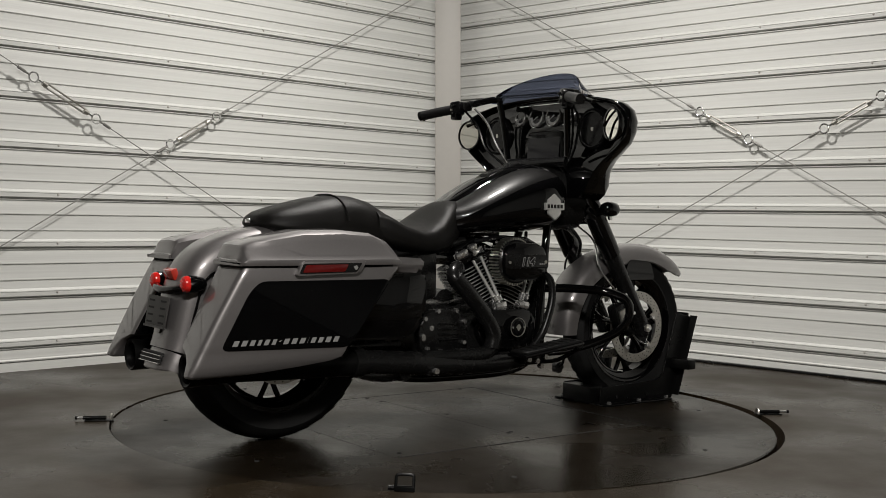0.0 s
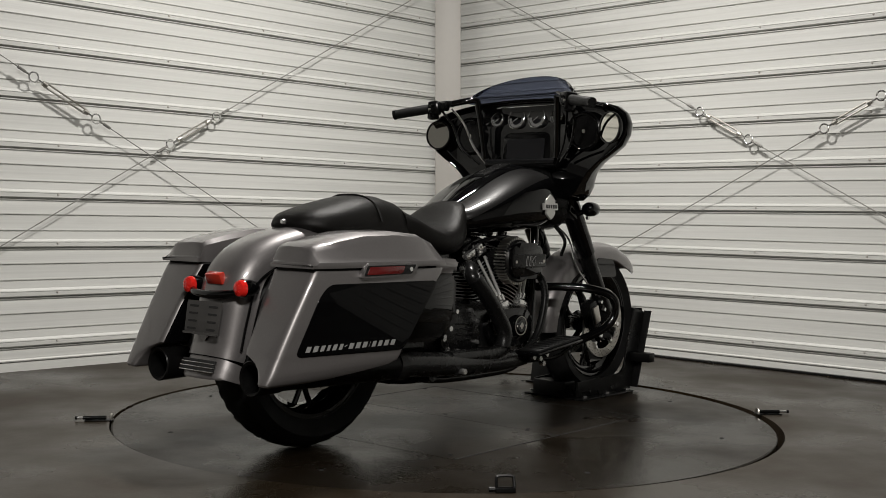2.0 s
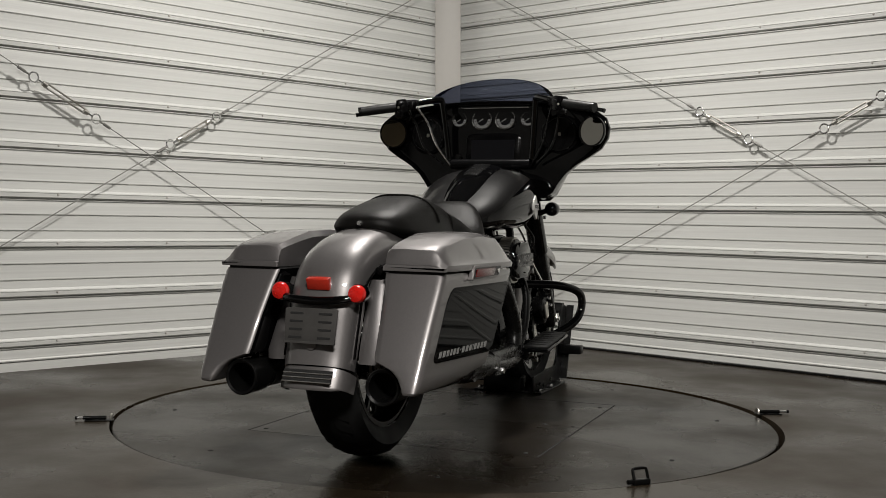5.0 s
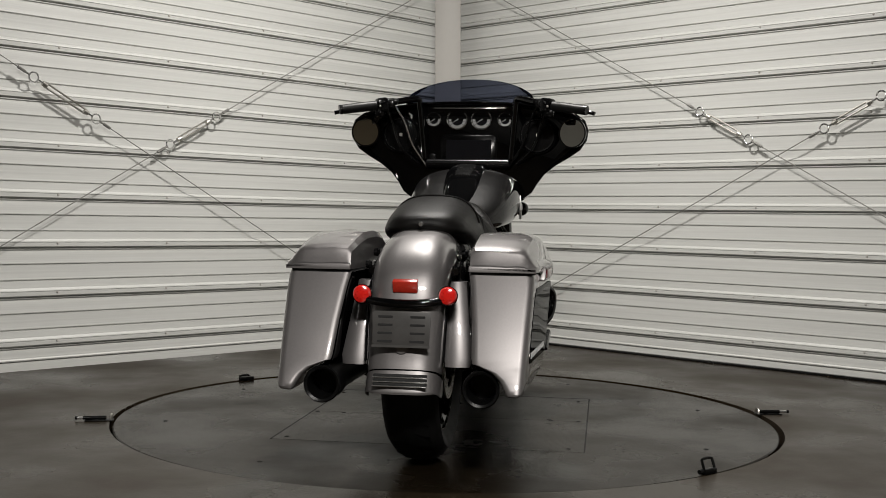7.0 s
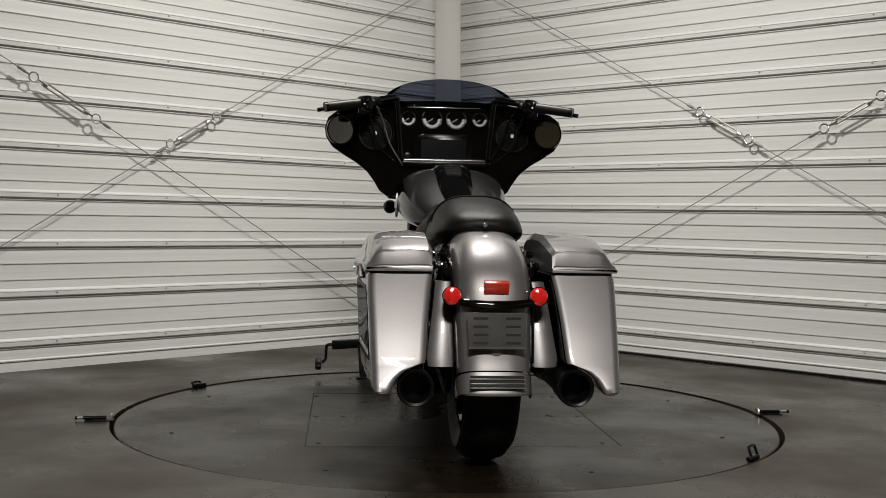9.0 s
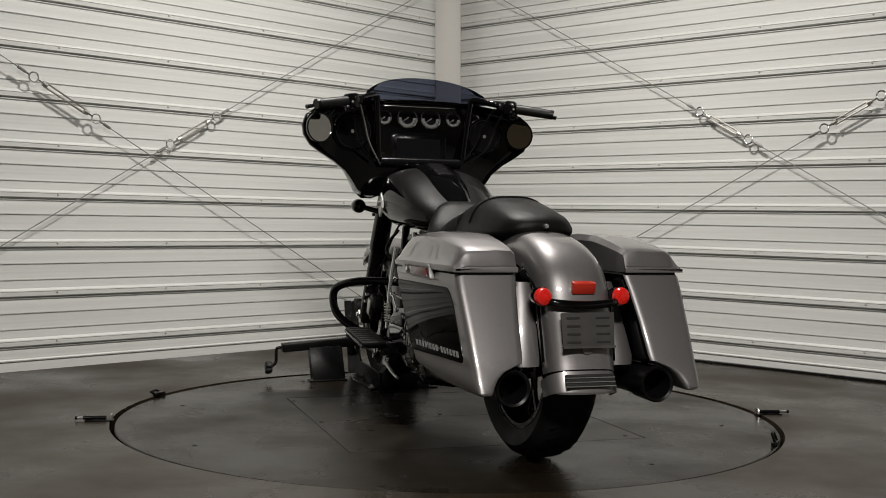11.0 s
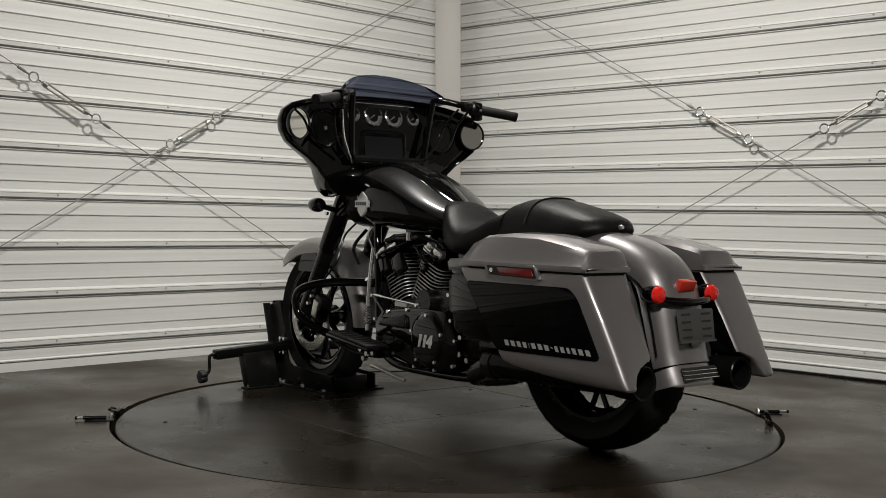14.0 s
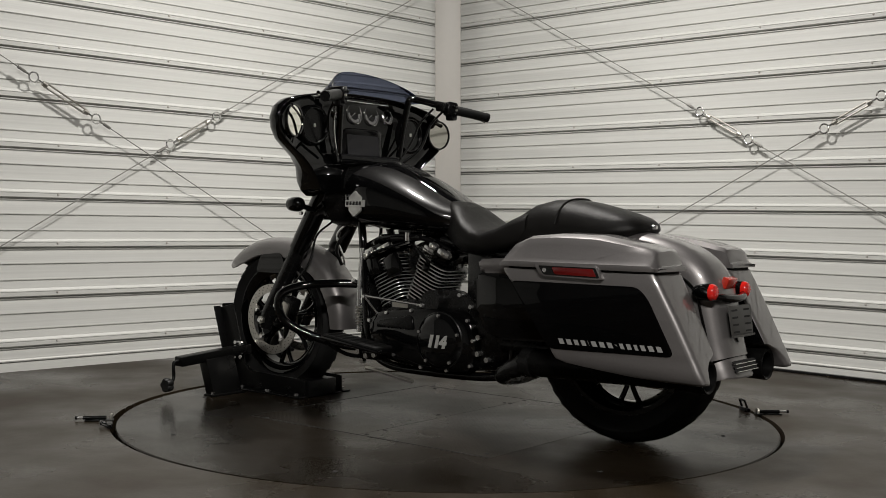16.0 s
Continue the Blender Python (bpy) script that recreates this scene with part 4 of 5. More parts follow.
# ---- engine and drive ----
eng = part("crankcase", loft([[(x, y, z) for y, z in oval(0, (a + b) / 2, w, (b - a) / 2, 4, 22)] for x, a, b, w in ((-0.36, 0.235, 0.40, 0.11), (-0.30, 0.20, 0.44, 0.14), (-0.12, 0.18, 0.44, 0.15), (0.0, 0.175, 0.44, 0.15), (0.14, 0.175, 0.44, 0.15), (0.24, 0.19, 0.42, 0.14), (0.29, 0.23, 0.36, 0.11))]), M["wrinkle"], bike, "black engine and gearbox case")
VC = Vector((0.168, 0, 0.280))


def rounded_fin(m, w, d, t):
    return plate(rounded([(-w, -d), (w, -d), (w, d), (-w, d)], 0.035, 3), t, m)


for lean, bore in ((24, 0.078), (-24, 0.078)):
    ax = Vector((math.sin(radians(lean)), 0, math.cos(radians(lean))))
    xx = Vector((ax.z, 0, -ax.x))
    fm = Matrix((xx, Vector((0, 1, 0)), ax)).transposed().to_4x4()
    cyl = part("cylinder", rod(VC + ax * 0.12, VC + ax * 0.36, 0.050, 24), M["wrinkle"], bike, "black finned engine cylinder")
    for k in range(13):
        d = 0.150 + 0.0138 * k
        w = 0.062 if k < 9 else 0.070
        m = Matrix.Translation(VC + ax * d) @ fm
        part("fin", rounded_fin(m, w, 0.088, 0.0045), M["wrinkle"], cyl)
        # machined fin edge
        part("fin_edge", rounded_fin(m @ pose(0, 0, 0.0008), w + 0.0022, 0.0902, 0.0030), M["finedge"], cyl)
    hm = Matrix.Translation(VC + ax * 0.362) @ fm
    head = part("rocker_box", box((0, 0, 0), (0.135, 0.186, 0.045), 0.014), M["black"], cyl, "gloss black rocker box")
    head.matrix_local = hm
    cap = part("rocker_lid", box((0, 0, 0.035), (0.118, 0.165, 0.030), 0.012), M["black"], cyl)
    cap.matrix_local = hm
    for s in (-1, 1):
        for dx in (-0.055, 0.0, 0.055):
            p = hm @ Vector((dx, s * 0.080, 0.024))
            q = hm @ Vector((dx, s * 0.080, 0.036))
            part("head_bolt", rod(p, q, 0.0065, 8), M["chrome"], cyl)
        p = hm @ Vector((0.02, s * 0.098, 0.004))
        part("rocker_flange", box(p, (0.05, 0.012, 0.024), 0.004, pose(0, 0, 0, 0, lean)), M["chrome"], cyl)
    # pushrod tubes on the right
    for dx in (-0.012, 0.026):
        base = Vector((VC.x + (0.058 if lean > 0 else -0.062) + dx * 0.5, -0.135, 0.440))
        top = hm @ Vector((dx, -0.100, -0.02))
        part("pushrod_tube", rod(base, top, 0.0068, 10, None, 0.0055), M["badge"], cyl, "bright pushrod tube")
        part("tube_collar", rod(base, base + (top - base) * 0.12, 0.013, 10), M["chrome"], cyl)
    part("tappet_block", box((VC.x + (0.055 if lean > 0 else -0.055), -0.140, 0.422), (0.050, 0.036, 0.030), 0.008, pose(0, 0, 0, 0, lean * 0.5)), M["chrome"], cyl, "bright tappet block")
    # spark plug lead
    part("plug_lead", tube([hm @ Vector((0.0, 0.098, -0.04)), hm @ Vector((-0.01, 0.135, -0.02)), (0.13, 0.10, 0.66), (0.14, 0.05, 0.70)], 0.006, 5, 8), M["plastic"], cyl)
    part("ignition_cover", box(VC + ax * 0.30 + Vector((0.01 if lean > 0 else 0, 0.104, 0)), (0.055, 0.03, 0.07) if lean > 0 else (0.03, 0.02, 0.03), 0.008, pose(0, 0, 0, 0, lean)), M["black"], cyl)
part("electrical_box", box((-0.245, 0, 0.545), (0.20, 0.22, 0.19), 0.02), M["wrinkle"], bike, "black electrical box under the seat")
part("intake", rod((0.15, -0.15, 0.585), (0.15, 0.03, 0.585), 0.045, 20), M["wrinkle"], bike)
part("engine_mount", box((0.12, 0.03, 0.69), (0.18, 0.10, 0.03), 0.01), M["satin"], bike)
part("horn_stud", rod((0.115, 0.13, 0.655), (0.115, 0.13, 0.685), 0.010, 12), M["chrome"], bike)
part("fuel_rail", rod((0.06, 0.12, 0.668), (0.20, 0.12, 0.660), 0.012, 12), M["satin"], bike)

for s in (-1, 1):
    # polished caps and clamps on the cylinder heads
    for x, z, lean, w in ((0.250, 0.624, 24, 0.070), (0.335, 0.592, 24, 0.040), (-0.042, 0.610, -24, 0.058), (0.010, 0.636, -24, 0.034)):
        hc = part("head_cap", box((x, s * 0.106, z), (w, 0.024, 0.026), 0.008, pose(0, 0, 0, 0, lean)), M["chrome"], bike, "polished cylinder head cap")
        part("cap_screw", rod((x, s * 0.117, z), (x, s * 0.125, z), 0.006, 8), M["steel"], hc)
    part("head_cover", box((0.205, s * 0.108, 0.560), (0.075, 0.030, 0.085), 0.014, pose(0, 0, 0, 0, 24)), M["black"], bike) if s > 0 else None
    part("breather_hose", tube([(0.02, s * 0.10, 0.655), (0.10, s * 0.125, 0.672), (0.20, s * 0.12, 0.668), (0.30, s * 0.10, 0.650)], 0.009, 5, 8), M["plastic"], bike)

# air cleaner on the right
ac = part("air_cleaner", spin([(0, -0.196), (0.074, -0.196), (0.080, -0.190), (0.080, -0.130), (0, -0.130)], (0.150, 0, 0.586), "y", 40), M["wrinkle"], bike, "black air cleaner with finned ring")
for i in range(44):
    a = 2 * math.pi * i / 44
    c = Vector((0.150 + 0.083 * math.cos(a), -0.160, 0.586 + 0.083 * math.sin(a)))
    part("ring_fin", box(c, (0.010, 0.046, 0.0048), 0.0, pose(0, 0, 0, 0, -math.degrees(a))), M["steel"], ac)
cov = rounded([(0.078, 0.520), (0.284, 0.520), (0.284, 0.653), (0.078, 0.653)], 0.055, 7)
part("cover", plate(cov, 0.042, side_m(-0.168, -1), 0.018), M["black"], ac, "gloss black air cleaner cover")
bd = rounded([(0.077, 0.562), (0.283, 0.562), (0.283, 0.612), (0.077, 0.612)], 0.008, 3)
part("cover_band", plate(bd, 0.007, side_m(-0.2095, -1), 0.002), M["satin"], ac, "satin grey band on the cover")
for x in (0.096, 0.268):
    part("cover_screw", rod((x, -0.214, 0.585), (x, -0.219, 0.585), 0.006, 10), M["steel"], ac)


def lettering(name, text, size, m, material, parent, extrude=0.0008, bold=0.0026):
    cu = bpy.data.curves.new(name, "FONT")
    cu.body, cu.size, cu.extrude, cu.align_x, cu.align_y, cu.shear, cu.offset = text, size, extrude, "CENTER", "CENTER", 0.22, bold
    tmp = bpy.data.objects.new(name, cu)
    scene.collection.objects.link(tmp)
    me = bpy.data.meshes.new_from_object(tmp.evaluated_get(bpy.context.evaluated_depsgraph_get()))
    bpy.data.objects.remove(tmp)
    me.materials.clear()
    me.materials.append(material)
    me.transform(m)
    ob = new(name, me)
    ob.parent = parent
    return ob


lettering("numerals", "114", 0.042, facing((0.180, -0.2172, 0.585), (0, -1, 0)), M["silver"], ac)
lettering("numeral_fill", "114", 0.042, facing((0.180, -0.2180, 0.585), (0, -1, 0)), M["black"], ac, 0.0008, 0.0004)
for k in range(3):
    part("cover_mark", plate([(0.238 + 0.010 * k, 0.575), (0.245 + 0.010 * k, 0.575), (0.245 + 0.010 * k, 0.581), (0.238 + 0.010 * k, 0.581)], 0.0006, side_m(-0.2168, -1)), M["silver"], ac)

# right side: cam cover, gearbox side, exhaust
cam_cover = part("cam_cover", plate(rounded([(0.02, 0.27), (0.22, 0.27), (0.27, 0.33), (0.24, 0.41), (0.02, 0.41), (-0.02, 0.34)], 0.035, 4), 0.030, side_m(-0.145, -1), 0.01), M["black"], bike, "gloss black cam cover")
part("medallion", spin([(0, -0.203), (0.022, -0.203), (0.024, -0.200), (0.036, -0.198), (0.040, -0.190), (0.040, -0.172), (0, -0.172)], (0.155, 0, 0.346), "y", 32), M["black"], cam_cover, "round black timer cover")
part("medallion_ring", spin([(0.0355, -0.1985), (0.0355, -0.2005), (0.033, -0.2005), (0.033, -0.1985)], (0.155, 0, 0.346), "y", 32, closed=True), M["steel"], cam_cover)
part("medallion_mark", plate(rounded([(0.155, 0.332), (0.167, 0.346), (0.155, 0.360), (0.143, 0.346)], 0.003, 2), 0.001, side_m(-0.203, -1)), M["steel"], cam_cover)
for dx in (-0.026, 0.026):
    part("medallion_screw", rod((0.155 + dx, -0.198, 0.346), (0.155 + dx, -0.203, 0.346), 0.004, 8), M["chrome"], cam_cover)
gb = part("gearbox_cover", plate(rounded([(-0.26, 0.27), (-0.06, 0.27), (-0.05, 0.36), (-0.10, 0.42), (-0.22, 0.42), (-0.27, 0.37)], 0.03, 4), 0.035, side_m(-0.135, -1), 0.01), M["wrinkle"], bike, "black gearbox side cover")
for k in range(4):
    part("cover_rib", box((-0.145, -0.174, 0.315 + 0.018 * k), (0.085, 0.010, 0.007), 0.003), M["satin"], gb)
for x, z in ((-0.245, 0.39), (-0.19, 0.415), (-0.11, 0.415), (-0.255, 0.33), (-0.235, 0.285), (-0.075, 0.375), (-0.075, 0.30), (-0.18, 0.275)):
    part("cover_bolt", rod((x, -0.166, z), (x, -0.180, z), 0.008, 8), M["chrome"], gb)
ex = part("exhaust_pipe", tube([(-0.05, -0.10, 0.56), (-0.11, -0.17, 0.565), (-0.155, -0.215, 0.535), (-0.095, -0.222, 0.475), (-0.030, -0.222, 0.405), (0.016, -0.222, 0.335), (0.008, -0.224, 0.278), (-0.05, -0.228, 0.262), (-0.16, -0.232, 0.262), (-0.30, -0.236, 0.264)], [0.026] * 10, 6, 18), M["satin"], bike, "satin black exhaust pipe")
part("heat_shield", tube([(-0.155, -0.222, 0.535), (-0.095, -0.228, 0.475), (-0.030, -0.228, 0.405), (0.015, -0.228, 0.335), (0.008, -0.230, 0.280)], 0.029, 6, 18), M["satin"], ex)
part("collector", tube([(0.20, -0.18, 0.225), (0.05, -0.20, 0.226), (-0.20, -0.225, 0.236), (-0.40, -0.238, 0.254), (-0.56, -0.242, 0.268)], [0.030, 0.036, 0.040, 0.040, 0.040], 4, 18), M["satin"], ex)
part("front_header", tube([(0.33, -0.08, 0.54), (0.360, -0.13, 0.52), (0.350, -0.165, 0.46), (0.318, -0.18, 0.38), (0.272, -0.185, 0.30), (0.20, -0.18, 0.235)], 0.015, 6, 16), M["satin"], ex)
for s, x0 in ((-1, -0.55), (1, -0.50)):
    mu = part("muffler", tube([(x0, s * 0.242, 0.266), (x0 - 0.03, s * 0.242, 0.268), (-0.80, s * 0.238, 0.274), (-1.07, s * 0.224, 0.277), (-1.120, s * 0.222, 0.277)], [0.036, 0.046, 0.048, 0.046, 0.043], 5, 24, None, False), M["jack"], bike, "satin black muffler")
    part("end_cap", spin([(0.050, 0.06), (0.052, -0.03), (0.049, -0.034), (0.042, -0.030), (0.038, 0.0), (0.038, 0.06), (0, 0.06)], (-1.118, s * 0.222, 0.276), "x", 32), M["jack"], mu)
    part("clamp", spin([(0.046, -0.02), (0.050, -0.018), (0.050, 0.018), (0.046, 0.02)], (x0 - 0.02, s * 0.242, 0.267), "x", 24), M["satin"], mu)
part("left_exhaust_link", tube([(-0.52, 0.242, 0.262), (-0.44, 0.24, 0.235), (-0.38, 0.20, 0.20), (-0.34, 0.0, 0.18), (-0.34, -0.20, 0.21)], [0.038, 0.031, 0.026, 0.024, 0.024], 5, 14), M["satin"], bike)
part("exhaust_bolt", rod((-0.27, -0.26, 0.222), (-0.27, -0.285, 0.222), 0.010, 8), M["chrome"], bike)
part("exhaust_bracket", box((-0.27, -0.24, 0.222), (0.05, 0.05, 0.03), 0.008), M["satin"], bike)

# left side: primary case
prim = part("primary_cover", loft([[(x, y, z) for x, z in rounded(poly, 0.05, 5)] for y, poly in ((0.12, [(-0.23, 0.19), (0.00, 0.18), (0.25, 0.25), (0.28, 0.34), (0.22, 0.39), (-0.02, 0.415), (-0.20, 0.41), (-0.25, 0.30)]), (0.175, [(-0.225, 0.195), (0.00, 0.185), (0.24, 0.255), (0.27, 0.34), (0.215, 0.385), (-0.02, 0.41), (-0.195, 0.405), (-0.245, 0.30)]), (0.190, [(-0.205, 0.215), (0.00, 0.205), (0.22, 0.27), (0.245, 0.335), (0.20, 0.365), (-0.02, 0.39), (-0.18, 0.385), (-0.225, 0.30)]))]), M["black"], bike, "gloss black primary cover")
part("derby_cover", spin([(0, 0.207), (0.075, 0.207), (0.088, 0.204), (0.094, 0.198), (0.098, 0.196), (0.104, 0.190), (0.104, 0.18), (0, 0.18)], (-0.094, 0, 0.300), "y", 48), M["black"], prim, "round black clutch cover")
part("derby_ring", spin([(0.1005, 0.1955), (0.1045, 0.1925), (0.1045, 0.1905), (0.1005, 0.1935)], (-0.094, 0, 0.300), "y", 48, closed=True), M["satin"], prim)
lettering("numerals", "114", 0.056, facing((-0.090, 0.2076, 0.296), (0, 1, 0)), M["badge"], prim, 0.0008, 0.0042)
for i in range(5):
    a = radians(90 + 72 * i)
    part("derby_screw", rod((-0.094 + 0.091 * math.cos(a), 0.199, 0.300 + 0.091 * math.sin(a)), (-0.094 + 0.091 * math.cos(a), 0.208, 0.300 + 0.091 * math.sin(a)), 0.006, 8), M["chrome"], prim)
for x, z in ((0.235, 0.29), (0.255, 0.35), (0.17, 0.385), (0.05, 0.40), (-0.21, 0.38), (-0.235, 0.31), (-0.225, 0.22), (-0.12, 0.195), (0.0, 0.195), (0.13, 0.23)):
    part("primary_screw", rod((x, 0.172, z), (x, 0.187, z), 0.0065, 8), M["chrome"], prim)
part("primary_ridge", plate(rounded([(0.03, 0.33), (0.21, 0.33), (0.19, 0.355), (0.04, 0.385)], 0.012, 3), 0.012, side_m(0.1885, 1), 0.005), M["satin"], prim)
part("starter", rod((-0.02, 0.02, 0.435), (-0.02, 0.16, 0.435), 0.042, 24), M["wrinkle"], bike)
tc = part("top_cover", plate(rounded([(-0.20, 0.40), (0.02, 0.40), (0.03, 0.44), (-0.02, 0.475), (-0.13, 0.48), (-0.22, 0.43)], 0.02, 4), 0.03, side_m(0.10, 1), 0.008), M["wrinkle"], bike, "black gearbox top cover")
for x, z in ((-0.02, 0.468), (-0.14, 0.465), (-0.19, 0.425)):
    part("cover_bolt", rod((x, 0.13, z), (x, 0.142, z), 0.008, 8), M["chrome"], tc)
part("data_plate", plate(rounded([(0.09, 0.405), (0.165, 0.405), (0.165, 0.428), (0.09, 0.428)], 0.004, 2), 0.003, side_m(0.152, 1)), M["steel"], bike)
part("oil_line", rod((0.015, 0.160, 0.419), (0.302, 0.160, 0.439), 0.005, 8), M["chrome"], bike)
part("oil_line", rod((0.227, 0.160, 0.371), (0.302, 0.160, 0.436), 0.004, 8), M["chrome"], bike)
for end in ((0.015, 0.160, 0.419), (0.302, 0.160, 0.437), (0.227, 0.160, 0.371)):
    part("line_fitting", spin([(0, -0.010), (0.009, -0.010), (0.010, 0.004), (0.006, 0.010), (0, 0.010)], end, "y", 10), M["chrome"], bike)

# ---- frame ----
for s in (-1, 1):
    part("frame_tube", tube([(0.44, s * 0.05, 0.80), (0.385, s * 0.085, 0.68), (0.345, s * 0.105, 0.45), (0.315, s * 0.11, 0.26), (0.22, s * 0.12, 0.185), (0.0, s * 0.125, 0.172), (-0.30, s * 0.125, 0.185), (-0.37, s * 0.13, 0.25), (-0.37, s * 0.13, 0.45), (-0.40, s * 0.13, 0.60)], 0.016, 6, 12), M["black"], bike, "gloss black frame tube")
    part("swingarm", tube([(-0.33, s * 0.12, 0.30), (-0.55, s * 0.125, 0.305), (-0.82, s * 0.13, 0.308)], [0.03, 0.026, 0.024], 4, 12), M["satin"], bike)
    part("rear_rail", tube([(0.0, s * 0.06, 0.66), (-0.30, s * 0.11, 0.62), (-0.60, s * 0.12, 0.60), (-0.90, s * 0.115, 0.58)], 0.018, 5, 12), M["satin"], bike)
    # side cover in two tones
    top = rounded([(-0.53, 0.556), (-0.37, 0.560), (-0.345, 0.584), (-0.355, 0.606), (-0.49, 0.615)], 0.012, 3)
    sc = part("side_cover", plate(rounded([(-0.66, 0.345), (-0.38, 0.335), (-0.315, 0.40), (-0.305, 0.558), (-0.50, 0.565)], 0.03, 4), 0.045, side_m(s * 0.225, s), 0.015), M["black"], bike, "gloss black side cover with grey edge")
    part("cover_top", plate(top, 0.10, side_m(s * 0.215, s), 0.012), M["gunship"], sc, "grey upper trim of the side cover")
    part("cover_stay", box((-0.45, s * 0.18, 0.50), (0.14, 0.12, 0.08), 0.01), M["satin"], sc)
    for x, z in ((-0.286, 0.246), (-0.248, 0.322), (-0.284, 0.365), (-0.214, 0.356), (-0.245, 0.264)):
        part("frame_bolt", rod((x, s * 0.12, z), (x, s * 0.172, z), 0.0095, 8), M["chrome"], bike)
    # footboard
    fb = part("footboard", box((0.215, s * 0.290, 0.272), (0.285, 0.105, 0.014), 0.006, pose(0, 0, 0, 0, -7)), M["black"], bike, "black rider footboard with rubber pad")
    part("rubber_pad", box((0.215, s * 0.290, 0.282), (0.265, 0.095, 0.010), 0.004, pose(0, 0, 0, 0, -7)), M["tyre"], fb)
    for k in range(7):
        part("pad_rib", box((0.115 + 0.034 * k, s * 0.290, 0.2745 + 0.0042 * k), (0.008, 0.085, 0.006), 0.002, pose(0, 0, 0, 0, -7)), M["tyre"], fb)
    part("board_bracket", box((0.20, s * 0.215, 0.235), (0.10, 0.06, 0.05), 0.01), M["satin"], fb)
    for x, z in ((0.165, 0.232), (0.205, 0.225), (0.245, 0.238), (0.225, 0.205)):
        part("bracket_bolt", rod((x, s * 0.24, z), (x, s * 0.258, z), 0.010, 8), M["chrome"], fb)
    # engine guard
    part("engine_guard", tube([(0.36, s * 0.09, 0.478), (0.44, s * 0.17, 0.480), (0.51, s * 0.265, 0.474), (0.575, s * 0.325, 0.445), (0.590, s * 0.335, 0.39), (0.560, s * 0.318, 0.330), (0.49, s * 0.262, 0.282), (0.40, s * 0.18, 0.246), (0.32, s * 0.11, 0.235)], 0.0165, 6, 14), M["black"], bike, "gloss black engine guard")
    part("guard_bolt", rod((0.385, s * 0.115, 0.478), (0.385, s * 0.135, 0.495), 0.010, 8), M["chrome"], bike)
    # lower fork cooling / regulator block behind the front wheel
    part("lever_arm", tube([(0.20, s * 0.24, 0.22), (0.30, s * 0.26, 0.225), (0.40, s * 0.28, 0.27)], 0.008, 5, 8), M["satin"], bike)
part("regulator", box((0.385, 0, 0.34), (0.05, 0.11, 0.12), 0.012), M["wrinkle"], bike, "finned black regulator")
for k in range(6):
    part("regulator_fin", box((0.416, 0, 0.295 + 0.02 * k), (0.018, 0.105, 0.006), 0.002), M["satin"], bike)
# black box added to block the view between engine and front wheel
part("downtube_gap_filler", box((0.365, 0, 0.43), (0.03, 0.19, 0.38), 0.01), M["satin"], bike)
part("side_stand", tube([(0.25, 0.20, 0.172), (0.16, 0.212, 0.166), (0.06, 0.220, 0.153), (0.0, 0.222, 0.146)], [0.008, 0.007, 0.006, 0.006], 5, 10), M["steel"], bike, "folded steel side stand")
part("shift_linkage", tube([(0.335, 0.14, 0.62), (0.325, 0.165, 0.46), (0.31, 0.18, 0.30)], 0.008, 5, 10), M["chrome"], bike, "bright upright linkage rod")
bm = bmesh.new()
for k in range(7):
    spin([(0.011, -0.003), (0.015, 0.0), (0.011, 0.003)], (0.312, 0.178, 0.33 + 0.011 * k), "z", 12, bm)
part("rod_spring", bm, M["steel"], bike)
part("drive_belt", tube([(-0.30, 0.105, 0.335), (-0.55, 0.105, 0.365), (-0.78, 0.105, 0.402), (-0.86, 0.105, 0.37), (-0.88, 0.105, 0.308), (-0.86, 0.105, 0.25), (-0.78, 0.105, 0.215), (-0.5, 0.105, 0.25), (-0.30, 0.105, 0.275)], 0.010, 4, 6), M["tyre"], bike)
part("side_filler", box((-0.33, 0, 0.51), (0.14, 0.24, 0.22), 0.02), M["satin"], bike)
part("battery_tray", box((-0.42, 0, 0.50), (0.28, 0.24, 0.20), 0.02), M["satin"], bike)
part("inner_guard", box((-0.47, 0, 0.42), (0.10, 0.20, 0.24), 0.02), M["plastic"], bike)
for s in (-1, 1):
    part("shock", rod((-0.62, s * 0.125, 0.40), (-0.86, s * 0.125, 0.36), 0.024, 14), M["satin"], bike)
for a, b, c in (((-0.33, -0.15, 0.50), (-0.28, -0.16, 0.42), (-0.30, -0.15, 0.36)), ((0.44, 0.10, 0.69), (0.47, 0.14, 0.62), (0.46, 0.12, 0.55)), ((0.47, -0.12, 0.72), (0.50, -0.15, 0.66), (0.52, -0.12, 0.60)), ((-0.30, 0.15, 0.48), (-0.34, 0.17, 0.44), (-0.33, 0.14, 0.38))):
    part("hose", tube([a, b, c], 0.007, 6, 8), M["satin"], bike)

# ---- wheel chock with its jack ----
CX = 0.85
chock = thing("wheel_chock", "black steel front wheel chock bolted to the turntable", "wheel chock")
RIDERS.append((chock, (CX, -0.035, 0)))


def cbox(name, c, s, bev=0.004, m=None, parent=None, label="", material="jack"):
    return part(name, box((c[0] - CX, c[1], c[2]), s, bev, m), M[material], parent or chock, label)


